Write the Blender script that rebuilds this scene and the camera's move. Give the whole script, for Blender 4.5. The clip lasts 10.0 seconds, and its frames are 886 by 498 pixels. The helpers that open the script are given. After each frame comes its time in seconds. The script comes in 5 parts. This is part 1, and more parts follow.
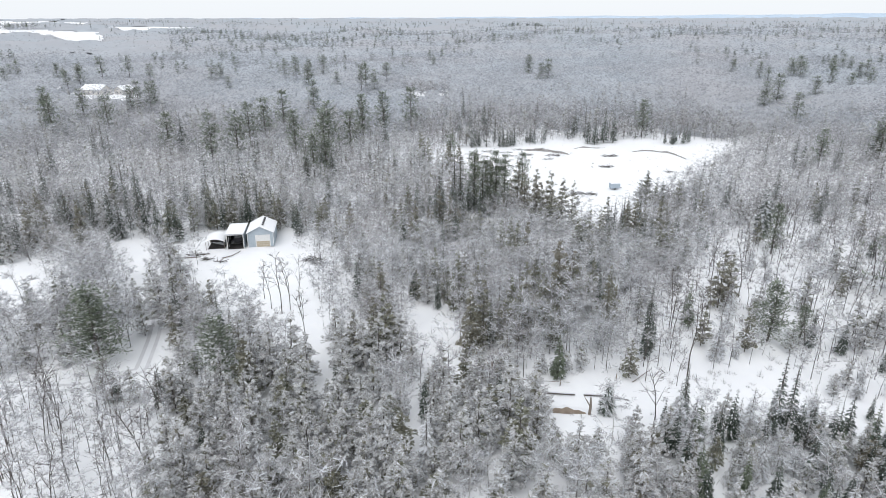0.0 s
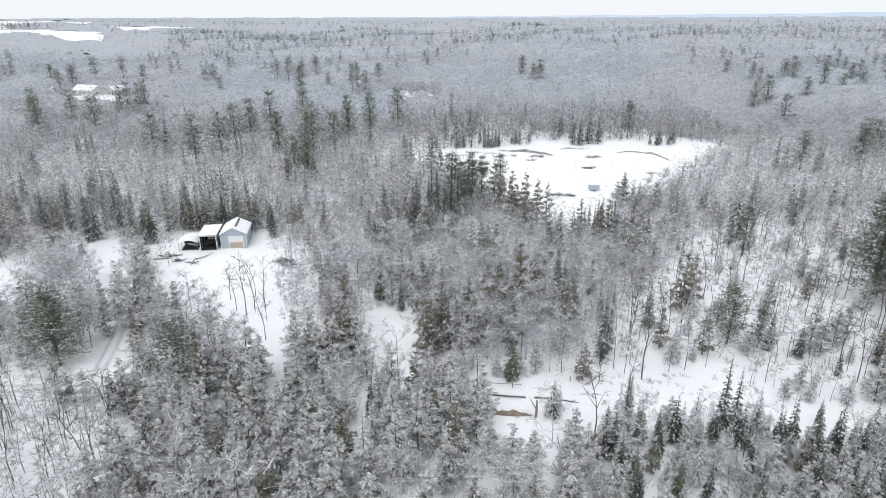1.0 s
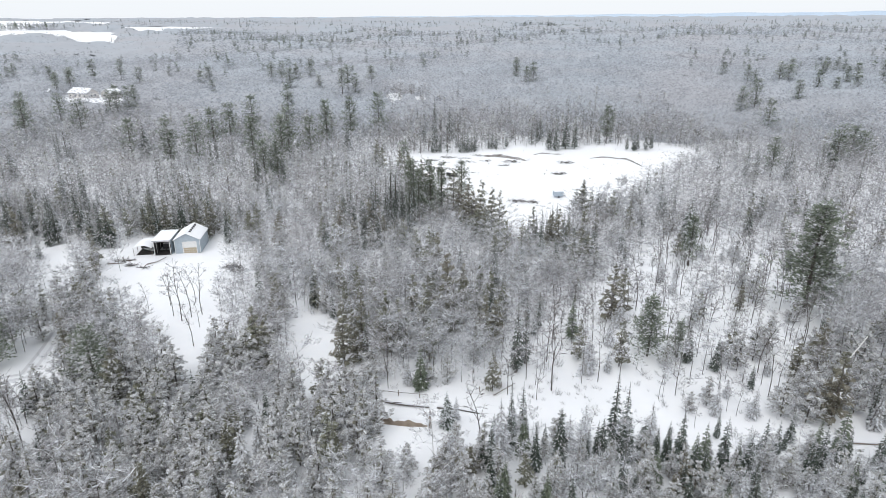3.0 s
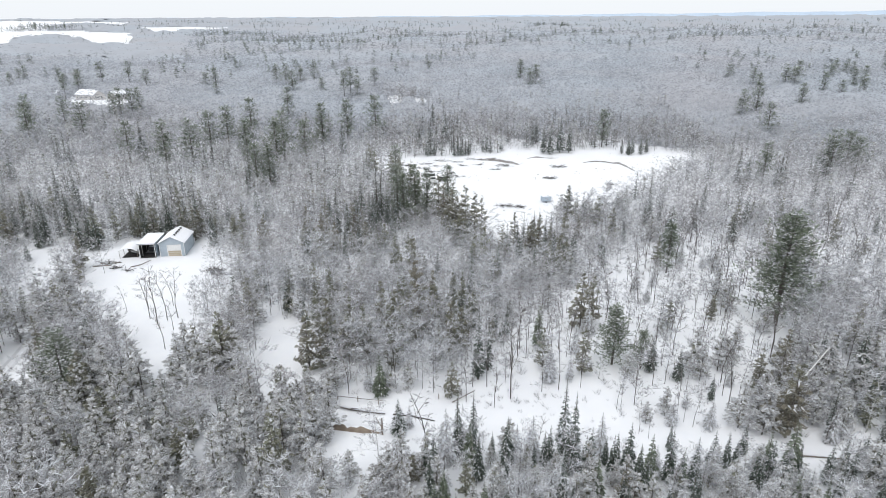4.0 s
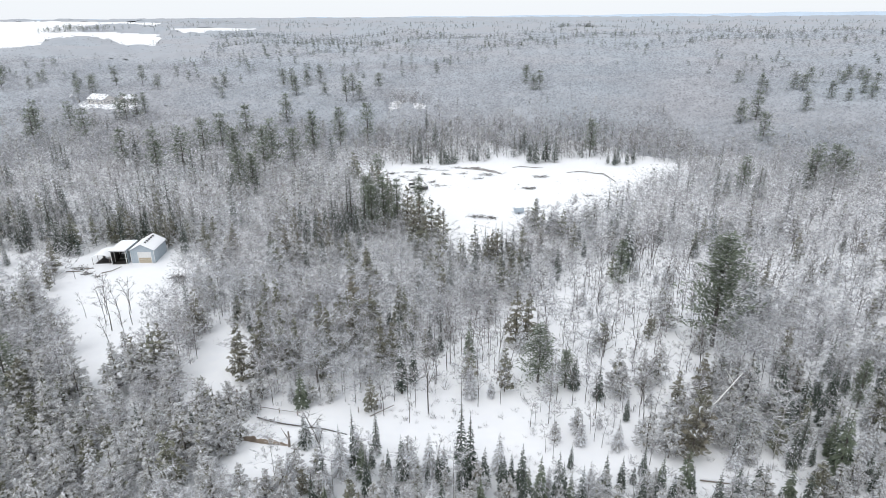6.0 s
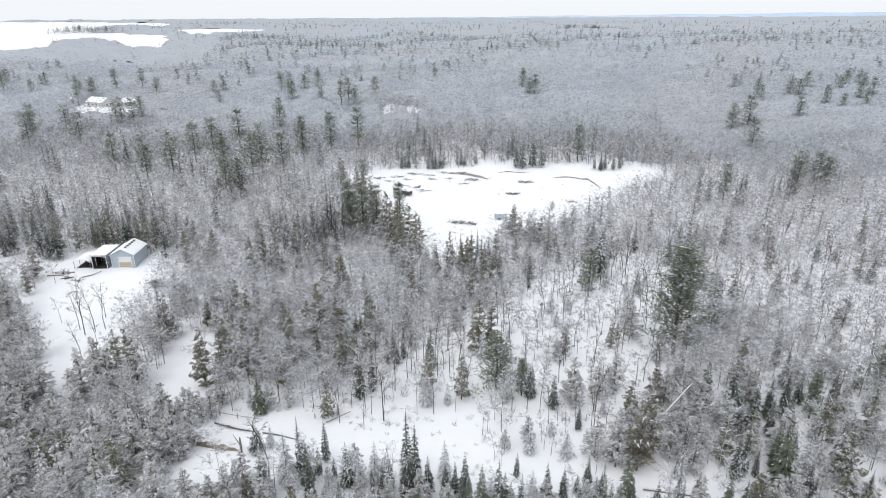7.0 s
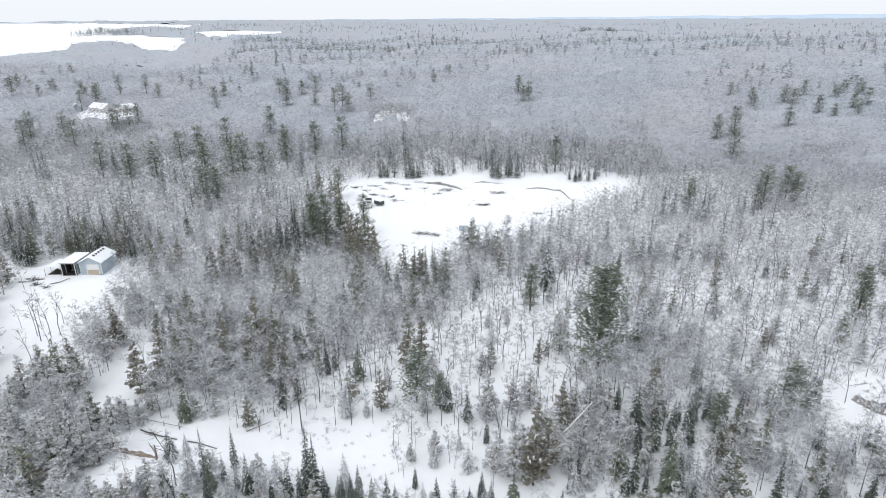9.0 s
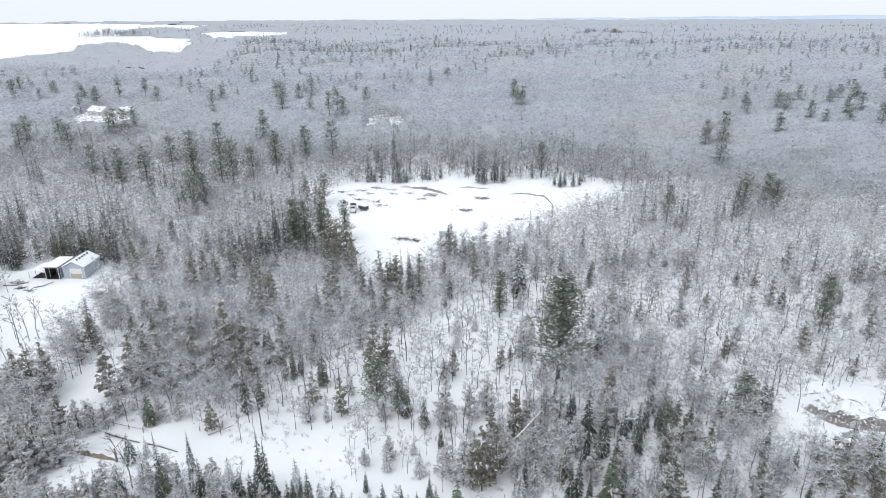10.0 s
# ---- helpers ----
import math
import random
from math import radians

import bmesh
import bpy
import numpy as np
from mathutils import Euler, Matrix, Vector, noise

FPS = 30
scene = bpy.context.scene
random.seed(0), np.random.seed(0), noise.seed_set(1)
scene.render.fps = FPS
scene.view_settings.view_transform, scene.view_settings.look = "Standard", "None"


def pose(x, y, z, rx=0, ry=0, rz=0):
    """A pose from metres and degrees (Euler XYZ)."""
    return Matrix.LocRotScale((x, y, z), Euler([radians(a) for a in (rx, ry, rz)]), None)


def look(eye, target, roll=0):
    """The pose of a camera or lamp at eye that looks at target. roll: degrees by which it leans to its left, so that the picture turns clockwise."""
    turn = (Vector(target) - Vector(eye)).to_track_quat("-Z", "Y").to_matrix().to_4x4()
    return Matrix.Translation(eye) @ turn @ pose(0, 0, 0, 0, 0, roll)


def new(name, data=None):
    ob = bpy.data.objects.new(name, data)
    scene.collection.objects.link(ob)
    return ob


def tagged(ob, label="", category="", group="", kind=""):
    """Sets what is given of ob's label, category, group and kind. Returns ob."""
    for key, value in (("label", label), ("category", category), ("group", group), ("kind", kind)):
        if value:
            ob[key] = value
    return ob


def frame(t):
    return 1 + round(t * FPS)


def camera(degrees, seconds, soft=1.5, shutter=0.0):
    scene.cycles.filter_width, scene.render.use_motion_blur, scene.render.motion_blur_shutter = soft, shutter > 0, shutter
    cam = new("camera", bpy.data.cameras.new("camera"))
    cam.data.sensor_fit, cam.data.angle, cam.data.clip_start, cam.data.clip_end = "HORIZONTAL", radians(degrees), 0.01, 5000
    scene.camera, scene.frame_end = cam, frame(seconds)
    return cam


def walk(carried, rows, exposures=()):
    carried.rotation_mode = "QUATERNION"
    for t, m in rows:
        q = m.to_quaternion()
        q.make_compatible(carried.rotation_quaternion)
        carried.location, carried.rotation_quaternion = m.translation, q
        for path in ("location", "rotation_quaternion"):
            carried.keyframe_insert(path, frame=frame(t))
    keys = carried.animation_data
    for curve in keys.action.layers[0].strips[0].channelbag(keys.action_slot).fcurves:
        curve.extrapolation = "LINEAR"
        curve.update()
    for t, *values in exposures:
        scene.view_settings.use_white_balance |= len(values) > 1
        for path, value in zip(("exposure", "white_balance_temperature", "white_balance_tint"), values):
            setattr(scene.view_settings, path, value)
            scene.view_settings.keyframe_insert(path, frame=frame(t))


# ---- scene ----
cam = camera(71.1, 10.0, 0.85)
METRES, EYE, TILT, LEAN, TURN = 100.0, 59.4, -20.6, 0.0, 0.0
ROWS = [
    (0.0, 0.0, 0.0, 0.0, 0.0, 0.0, -0.0),
    (0.5, 0.0429, -0.0026, 0.0025, 0.15, -0.03, -0.03),
    (1.0, 0.087, -0.0057, 0.006, 0.36, -0.06, -0.09),
    (1.5, 0.1321, -0.0093, 0.0106, 0.63, -0.09, -0.15),
    (2.0, 0.1782, -0.0131, 0.0156, 0.93, -0.1, -0.26),
    (2.5, 0.2256, -0.017, 0.0221, 1.35, -0.13, -0.4),
    (4.0, 0.3719, -0.0284, 0.047, 3.26, -0.23, -1.01),
    (4.5, 0.4207, -0.0324, 0.0566, 4.06, -0.26, -1.3),
    (5.0, 0.4698, -0.0363, 0.0668, 4.82, -0.29, -1.58),
    (5.5, 0.5196, -0.0399, 0.0774, 5.39, -0.32, -1.78),
    (7.0, 0.6702, -0.0524, 0.1101, 6.62, -0.35, -2.23),
    (7.5, 0.7208, -0.0577, 0.1212, 7.1, -0.34, -2.41),
    (8.0, 0.7715, -0.063, 0.1328, 7.65, -0.37, -2.63),
    (8.5, 0.8228, -0.0684, 0.1446, 8.09, -0.37, -2.78),
    (9.0, 0.8743, -0.0741, 0.1562, 8.43, -0.39, -2.93),
    (9.5, 0.9262, -0.0805, 0.1688, 8.78, -0.41, -3.08),
    (10.0, 0.978, -0.0872, 0.1814, 9.13, -0.42, -3.21),
]
walk(cam, [(t, pose(0, 0, EYE, TILT, LEAN, TURN) @ pose(METRES * x, METRES * y, METRES * z, 90 + pitch, roll, yaw)) for t, x, y, z, yaw, pitch, roll in ROWS],
     [(0, 0, 6500, 10), (7.5, 0, 6500, 10), (9, 0, 6400, 10), (10, 0, 6330, 10)])

# ---- world, sun, exposure ----
world = bpy.data.worlds.new("overcast")
scene.world = world
world.use_nodes = True
wn, wl = world.node_tree.nodes, world.node_tree.links
wn.clear()
w_out = wn.new("ShaderNodeOutputWorld")
w_bg = wn.new("ShaderNodeBackground")
w_mix = wn.new("ShaderNodeMix")
w_mix.data_type = "RGBA"
w_sky = wn.new("ShaderNodeTexSky")
w_sky.sky_type, w_sky.sun_disc = "NISHITA", False
w_sky.sun_elevation, w_sky.sun_rotation = radians(52), radians(200)
w_mix.inputs[0].default_value = 0.94
wl.new(w_sky.outputs[0], w_mix.inputs[6])
w_mix.inputs[7].default_value = (9.3, 9.7, 10.15, 1)   # the even cloud cover
wl.new(w_mix.outputs[2], w_bg.inputs[0])
w_bg.inputs[1].default_value = 0.1
wl.new(w_bg.outputs[0], w_out.inputs[0])

sun_data = bpy.data.lights.new("sun", "SUN")
sun_data.energy, sun_data.angle, sun_data.color = 1.25, radians(40), (1.0, 0.99, 0.975)
sun = new("sun", sun_data)
sun.matrix_world = look((0, 0, 200), (21, 57, 122))
scene.view_settings.exposure = 0.0

rng = np.random.default_rng(7)


# ---- materials ----
def mat(name, base, other, rough=0.85, noise_scale=3.0, island=0.5, bump=0.0, bump_scale=20.0, metal=0.0, big=0.0, big_scale=0.02, third=None, thin=0.0, gaps=0.0, lace_scale=4.5, dust=0.0, dust_scale=6.0):
    """Two tones mixed by noise and by piece, a wide drift to a third tone, a dusting of snow in fine flecks, and a fine relief; gaps let the view through fine twigs."""
    m = bpy.data.materials.new(name)
    m.use_nodes = True
    n, l = m.node_tree.nodes, m.node_tree.links
    b = n["Principled BSDF"]
    b.inputs["Roughness"].default_value = rough
    b.inputs["Metallic"].default_value = metal
    b.inputs["Specular IOR Level"].default_value = 0.25
    geo = n.new("ShaderNodeNewGeometry")
    tex = n.new("ShaderNodeTexNoise")
    tex.inputs["Scale"].default_value = noise_scale
    tex.inputs["Detail"].default_value = 4
    l.new(geo.outputs["Position"], tex.inputs["Vector"])
    add = n.new("ShaderNodeMix")
    add.inputs[0].default_value = island
    l.new(tex.outputs[0], add.inputs[2])
    l.new(geo.outputs["Random Per Island"], add.inputs[3])
    mix = n.new("ShaderNodeMix")
    mix.data_type = "RGBA"
    mix.inputs[6].default_value, mix.inputs[7].default_value = (*base, 1), (*other, 1)
    ramp = n.new("ShaderNodeMapRange")
    ramp.inputs[1].default_value, ramp.inputs[2].default_value = 0.25, 0.75
    l.new(add.outputs[0], ramp.inputs[0])
    l.new(ramp.outputs[0], mix.inputs[0])
    top = mix.outputs[2]
    if big:
        wide = n.new("ShaderNodeTexNoise")
        wide.inputs["Scale"].default_value = big_scale
        wide.inputs["Detail"].default_value = 3
        l.new(geo.outputs["Position"], wide.inputs["Vector"])
        r2 = n.new("ShaderNodeMapRange")
        r2.inputs[1].default_value, r2.inputs[2].default_value, r2.inputs[4].default_value = 0.4, 0.65, big
        l.new(wide.outputs[0], r2.inputs[0])
        m2 = n.new("ShaderNodeMix")
        m2.data_type = "RGBA"
        l.new(r2.outputs[0], m2.inputs[0])
        l.new(top, m2.inputs[6])
        m2.inputs[7].default_value = (*(third or other), 1)
        top = m2.outputs[2]
    if dust:
        flecks = n.new("ShaderNodeTexNoise")
        flecks.inputs["Scale"].default_value = dust_scale
        flecks.inputs["Detail"].default_value = 3
        l.new(geo.outputs["Position"], flecks.inputs["Vector"])
        r4 = n.new("ShaderNodeMapRange")
        r4.inputs[1].default_value, r4.inputs[2].default_value = 0.66 - 0.3 * dust, 0.74 - 0.26 * dust
        l.new(flecks.outputs[0], r4.inputs[0])
        m4 = n.new("ShaderNodeMix")
        m4.data_type = "RGBA"
        l.new(r4.outputs[0], m4.inputs[0])
        l.new(top, m4.inputs[6])
        m4.inputs[7].default_value = (0.80, 0.81, 0.84, 1)
        top = m4.outputs[2]
    l.new(top, b.inputs["Base Color"])
    if thin:
        through_light = n.new("ShaderNodeBsdfTranslucent")
        l.new(top, through_light.inputs[0])
        both = n.new("ShaderNodeMixShader")
        both.inputs[0].default_value = thin
        l.new(b.outputs[0], both.inputs[1])
        l.new(through_light.outputs[0], both.inputs[2])
        l.new(both.outputs[0], n["Material Output"].inputs[0])
        if gaps:
            lace = n.new("ShaderNodeTexNoise")
            lace.inputs["Scale"].default_value = lace_scale
            lace.inputs["Detail"].default_value = 3
            l.new(geo.outputs["Position"], lace.inputs["Vector"])
            r3 = n.new("ShaderNodeMapRange")
            r3.inputs[1].default_value, r3.inputs[2].default_value = 0.32, 0.68
            r3.inputs[3].default_value, r3.inputs[4].default_value = min(1, gaps * 1.35), gaps * 0.62
            l.new(lace.outputs[0], r3.inputs[0])
            clear_ = n.new("ShaderNodeBsdfTransparent")
            open_mix = n.new("ShaderNodeMixShader")
            l.new(r3.outputs[0], open_mix.inputs[0])
            l.new(both.outputs[0], open_mix.inputs[1])
            l.new(clear_.outputs[0], open_mix.inputs[2])
            l.new(open_mix.outputs[0], n["Material Output"].inputs[0])
    if bump:
        t2 = n.new("ShaderNodeTexNoise")
        t2.inputs["Scale"].default_value = bump_scale
        t2.inputs["Detail"].default_value = 5
        l.new(geo.outputs["Position"], t2.inputs["Vector"])
        bp = n.new("ShaderNodeBump")
        bp.inputs["Strength"].default_value = bump
        l.new(t2.outputs[0], bp.inputs["Height"])
        l.new(bp.outputs[0], b.inputs["Normal"])
    return m


M_SNOW = mat("ground_snow", (0.90, 0.905, 0.92), (0.86, 0.87, 0.90), 0.7, 0.5, 0.0, 0.4, 1.2, big=0.5, big_scale=0.08, third=(0.84, 0.85, 0.88))
M_BARK = mat("bark", (0.065, 0.055, 0.05), (0.14, 0.125, 0.117), 0.95, 4, 0.4, 0.6, 15)
M_PALE = mat("pale_bark", (0.34, 0.32, 0.31), (0.58, 0.57, 0.56), 0.9, 4, 0.4, 0.5, 15)
M_TWIG = mat("frosted_twigs", (0.26, 0.25, 0.25), (0.62, 0.63, 0.655), 0.95, 0.5, 0.55, big=0.65, big_scale=0.11, third=(0.34, 0.305, 0.30), thin=0.45)
M_FROST = mat("frosted_bark", (0.17, 0.16, 0.16), (0.36, 0.355, 0.36), 0.95, 1.5, 0.5, 0.4, 15)
M_LOAD = mat("snow_load", (0.88, 0.89, 0.92), (0.80, 0.82, 0.86), 0.75, 2, 0.5, thin=0.45)
M_DARK = mat("spruce_needles", (0.055, 0.075, 0.06), (0.16, 0.19, 0.16), 0.9, 1.0, 0.6, thin=0.45, gaps=0.1, lace_scale=7, dust=0.2, dust_scale=7)
M_OLIVE = mat("cedar_needles", (0.128, 0.134, 0.095), (0.35, 0.352, 0.27), 0.9, 1.0, 0.6, big=0.7, big_scale=0.06, third=(0.235, 0.208, 0.165), thin=0.45, gaps=0.14, lace_scale=7, dust=0.25, dust_scale=7)
M_PINE = mat("pine_needles", (0.115, 0.142, 0.10), (0.27, 0.31, 0.23), 0.9, 1.0, 0.6, thin=0.45, gaps=0.16, lace_scale=6, dust=0.15, dust_scale=6)
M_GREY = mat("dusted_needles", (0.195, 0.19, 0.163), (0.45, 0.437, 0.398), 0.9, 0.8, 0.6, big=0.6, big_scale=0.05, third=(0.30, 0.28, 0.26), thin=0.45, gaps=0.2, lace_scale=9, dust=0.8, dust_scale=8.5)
# pale and bluish: the haze of distance is put into the base colour
M_WOODS = mat("hazed_far_canopy", (0.365, 0.392, 0.43), (0.43, 0.462, 0.505), 0.95, 0.03, 0.15, 0.2, 0.25, big=0.6, big_scale=0.008, third=(0.42, 0.41, 0.43))
M_MIST = mat("fine_twig_sprays", (0.39, 0.405, 0.43), (0.73, 0.745, 0.77), 0.95, 0.13, 0.12, big=0.75, big_scale=0.06, third=(0.40, 0.378, 0.385), thin=0.48, gaps=0.72)
# twigs of the far trees, paled towards blue as haze in colour
M_FAROFF = mat("hazed_far_sprays", (0.405, 0.432, 0.47), (0.475, 0.505, 0.545), 0.95, 0.04, 0.05, big=0.7, big_scale=0.012, third=(0.45, 0.435, 0.455), thin=0.5, gaps=0.66)
# wooded hills tinted blue: aerial haze painted into the base colour
M_RIDGE = mat("hazed_ridge_woods", (0.50, 0.60, 0.72), (0.56, 0.66, 0.77), 0.95, 0.004, 0.0)
TREE_MATS = [M_BARK, M_PALE, M_TWIG, M_LOAD, M_DARK, M_OLIVE, M_PINE, M_GREY, M_FROST, M_MIST, M_FAROFF]
BARK, PALE, TWIG, LOAD, DARK, OLIVE, PINE, GREY, FROST, MIST, FAROFF = range(11)


# ---- plan ----
def waves(x, y, size, seed, n=6):
    """Smooth uneven field, about -1 to 1, with features of about that size in metres."""
    r = np.random.default_rng(seed)
    out = 0
    for _ in range(n):
        a, p, k = r.uniform(0, 6.283), r.uniform(0, 6.283), r.uniform(0.6, 1.6) * 6.283 / (2 * size)
        out = out + np.sin((x * np.cos(a) + y * np.sin(a)) * k + p)
    return out / (n ** 0.5) / 1.2


def bump(x, y, cx, cy, sx, sy):
    return np.exp(-((x - cx) / sx) ** 2 - ((y - cy) / sy) ** 2)


def height(x, y):
    """The ground's height at a place of the plan."""
    x, y = np.asarray(x, float), np.asarray(y, float)
    r = np.hypot(x - 40, np.maximum(y, -400))
    z = np.interp(r, [0, 90, 170, 270, 320, 400, 500, 700, 1000, 1600, 3000, 4300, 5600], [0, 0, 0.2, 2.5, 4.2, 9.5, 12.5, 15, 18.5, 24, 32, 36, 20])
    z = z + 4.5 * bump(x, y, 16, 70, 30, 15) - 2.2 * bump(x, y, 88, 88, 45, 20) + 1.6 * bump(x, y, 85, 282, 60, 32) + 3.0 * bump(x, y, -110, 262, 80, 60) + 2.5 * bump(x, y, 165, 235, 50, 40) + 4.0 * bump(x, y, -205, 380, 32, 30) + 3.5 * bump(x, y, -10, 398, 30, 24) + 8.0 * bump(x, y, -680, 1560, 260, 260)
    z = z + 8 * bump(x, y, 2700, 3500, 1500, 500) + 8 * bump(x, y, 500, 1100, 400, 250)
    z = z + 0.25 * waves(x, y, 9, 3) + np.interp(r, [150, 400, 1200], [0.3, 1.2, 5]) * waves(x, y, 140, 4)
    return z


def inside(x, y, poly, ragged=1.5):
    px, py = x + ragged * waves(x, y, 7, 21), y + ragged * waves(x, y, 7, 22)
    hit = np.zeros(np.shape(px), bool)
    for (x0, y0), (x1, y1) in zip(poly, poly[1:] + poly[:1]):
        cross = ((y0 > py) != (y1 > py)) & (px < (x1 - x0) * (py - y0) / ((y1 - y0) or 1e-9) + x0)
        hit ^= cross
    return hit


YARD = [(-76, 160), (-70, 150), (-60, 131), (-48, 117), (-30, 101), (-20, 86), (-14, 88), (-19, 98), (-24.5, 113), (-30, 128), (-35.5, 148), (-40, 165), (-43, 170), (-64, 169), (-71, 164)]
WEST_PATCH = [(-125, 147), (-102, 143), (-89, 136), (-80, 124), (-84, 113), (-100, 109), (-125, 115)]
DRIVE = [(-96, 163), (-80, 163), (-64, 127), (-52, 106), (-45, 90), (-62, 86), (-92, 86), (-92, 91), (-67, 96), (-58, 102), (-63, 116)]
SAPLINGS = [(-76, 86), (-46, 86), (-40, 77), (-36, 55), (-62, 50)]
SMALL = [(-9.5, 110), (-11, 123), (-4, 122), (3, 112), (6, 102), (8, 94), (4, 88), (-2, 90), (-6, 99)]
BIG = [(-9, 257), (3, 277), (38, 280), (52, 288), (80, 286), (122, 293), (139, 277), (111, 246), (93, 224), (66, 196), (53, 177), (43, 166), (38, 176), (24, 205)]
MEADOW = [(14, 92), (22, 95), (35, 95), (49, 97), (64, 101), (80, 93), (93, 89), (112, 84), (108, 81), (90, 80.5), (78, 79.5), (66, 78), (56, 79.5), (47, 81), (36, 79), (29, 76), (24, 72), (22, 66), (16, 66), (14, 82)]
MOUND = [(150, 123), (158, 129), (175, 132), (200, 132), (200, 111), (160, 106), (148, 107), (146, 116)]
OPEN = [(34, 98), (46, 117), (60, 138), (78, 166), (98, 184), (113, 168), (110, 135), (98, 110), (84, 95), (72, 88), (40, 88)]
EAST = [(112, 150), (150, 230), (210, 230), (170, 125), (130, 112)]
HOMESTEAD = [(-240, 414), (-206, 422), (-182, 384), (-176, 358), (-200, 352), (-226, 376)]
GLADE = [(-26, 440), (-8, 440), (4, 408), (2, 388), (-19, 386), (-25, 410)]
FIELD_NEAR = [(-660, 728), (-654, 775), (-636, 815), (-648, 916), (-812, 1107), (-812, 1013), (-845, 975), (-877, 939)]
FIELD_MID = [(-869, 894), (-805, 936), (-777, 976), (-693, 965), (-672, 986), (-679, 1046), (-578, 996), (-502, 932), (-590, 1146), (-750, 1415), (-1013, 1535), (-1137, 1696), (-1327, 1683), (-1463, 1627), (-1593, 1573)]
FIELD_FAR = [(-650, 1350), (-528, 1474), (-720, 1930), (-960, 1990), (-980, 1800), (-850, 1590), (-715, 1470)]
FIELD_WEST = [(-1475, 1465), (-1315, 1475), (-1093, 1445), (-912, 1376), (-1273, 1901), (-1342, 2105), (-1173, 2111), (-1500, 2900), (-2600, 3300), (-3400, 2600)]
CLEAR = [YARD, WEST_PATCH, DRIVE, SMALL, BIG, MEADOW, MOUND, FIELD_NEAR, FIELD_MID, FIELD_FAR, FIELD_WEST]


def cleared(x, y):
    out = np.zeros(np.shape(x), bool)
    for poly in CLEAR:
        out |= inside(x, y, poly)
    return out


# ---- ground ----
def grid_mesh(name, xs, ys, zfun, material, keep=None):
    gx, gy = np.meshgrid(xs, ys)
    gz = zfun(gx, gy)
    v = np.stack([gx, gy, gz], -1).reshape(-1, 3)
    nx, ny = len(xs), len(ys)
    i = (np.arange(ny - 1)[:, None] * nx + np.arange(nx - 1)[None]).ravel()
    f = np.stack([i, i + 1, i + 1 + nx, i + nx], -1)
    if keep is not None:
        c = v[f].mean(1)
        f = f[keep(c[:, 0], c[:, 1])]
    return quick_mesh(name, v, f, [material], smooth=True)


def quick_mesh(name, v, f, materials, mi=None, smooth=False):
    """A mesh from arrays of corners and of equal-sided faces."""
    me = bpy.data.meshes.new(name)
    k = f.shape[1]
    me.vertices.add(len(v))
    me.vertices.foreach_set("co", np.asarray(v, np.float32).ravel())
    me.loops.add(f.size)
    me.loops.foreach_set("vertex_index", f.astype(np.int32).ravel())
    me.polygons.add(len(f))
    me.polygons.foreach_set("loop_start", np.arange(0, f.size, k, dtype=np.int32))
    for m in materials:
        me.materials.append(m)
    if mi is not None:
        me.polygons.foreach_set("material_index", np.asarray(mi, np.int32))
    me.polygons.foreach_set("use_smooth", np.full(len(f), smooth))
    me.update(calc_edges=True)
    return me


gxs = np.concatenate([np.linspace(-5200, -500, 40), np.linspace(-480, -150, 22), np.arange(-148, 232, 3.8), np.linspace(236, 600, 26), np.linspace(640, 5200, 40)])
gys = np.concatenate([np.linspace(-900, 20, 12), np.arange(30, 302, 3.8), np.linspace(308, 700, 36), np.linspace(730, 5600, 50)])
ground = new("ground", grid_mesh("ground", gxs, gys, height, M_SNOW))
tagged(ground, "white snow covered ground of fields and clearings", "ground", kind="structure")


# ---- tree building ----
class Geo:
    def __init__(self):
        self.v, self.f, self.m = [], [], []

    def tri(self, a, b, c, m):
        i = len(self.v)
        self.v += [a, b, c]
        self.f.append((i, i + 1, i + 2))
        self.m.append(m)

    def kite(self, root, tip, width, sag, m, up=(0, 0, 1), at=0.55):
        """A leaf-like spray folded along its middle."""
        root, tip, up = np.asarray(root, float), np.asarray(tip, float), np.asarray(up, float)
        d = tip - root
        side = np.cross(d, up)
        side = side / (np.linalg.norm(side) + 1e-6) * width / 2
        mid = root + d * at - np.array([0, 0, sag])
        i = len(self.v)
        self.v += [root, mid - side, tip, mid + side]
        self.f += [(i, i + 1, i + 2), (i, i + 2, i + 3)]
        self.m += [m, m]

    def tube(self, pts, radii, sides, m, top=None):
        """A tapered round limb; with top, its upper faces take that material."""
        pts = np.asarray(pts, float)
        i0 = len(self.v)
        for k, (p, r) in enumerate(zip(pts, radii)):
            d = pts[min(k + 1, len(pts) - 1)] - pts[max(k - 1, 0)]
            d = d / (np.linalg.norm(d) + 1e-9)
            a = np.cross(d, (0.31, 0.95, 0.05) if abs(d[2]) > 0.8 else (0, 0, 1))
            a = a / (np.linalg.norm(a) + 1e-9)
            b = np.cross(a, d)
            for s in range(sides):
                t = 6.2832 * (s + 0.25) / sides
                self.v.append(p + r * (a * math.cos(t) + b * math.sin(t)))
        for k in range(len(pts) - 1):
            for s in range(sides):
                q0, q1 = i0 + k * sides + s, i0 + k * sides + (s + 1) % sides
                mm = top if (top is not None and s == 0) else m
                self.f += [(q0, q1, q1 + sides), (q0, q1 + sides, q0 + sides)]
                self.m += [mm, mm]

    def arrays(self):
        return np.array(self.v, float), np.array(self.f, int), np.array(self.m, int)


def direction(r, az, el):
    return np.array([math.cos(az) * math.cos(el), math.sin(az) * math.cos(el), math.sin(el)]) * r


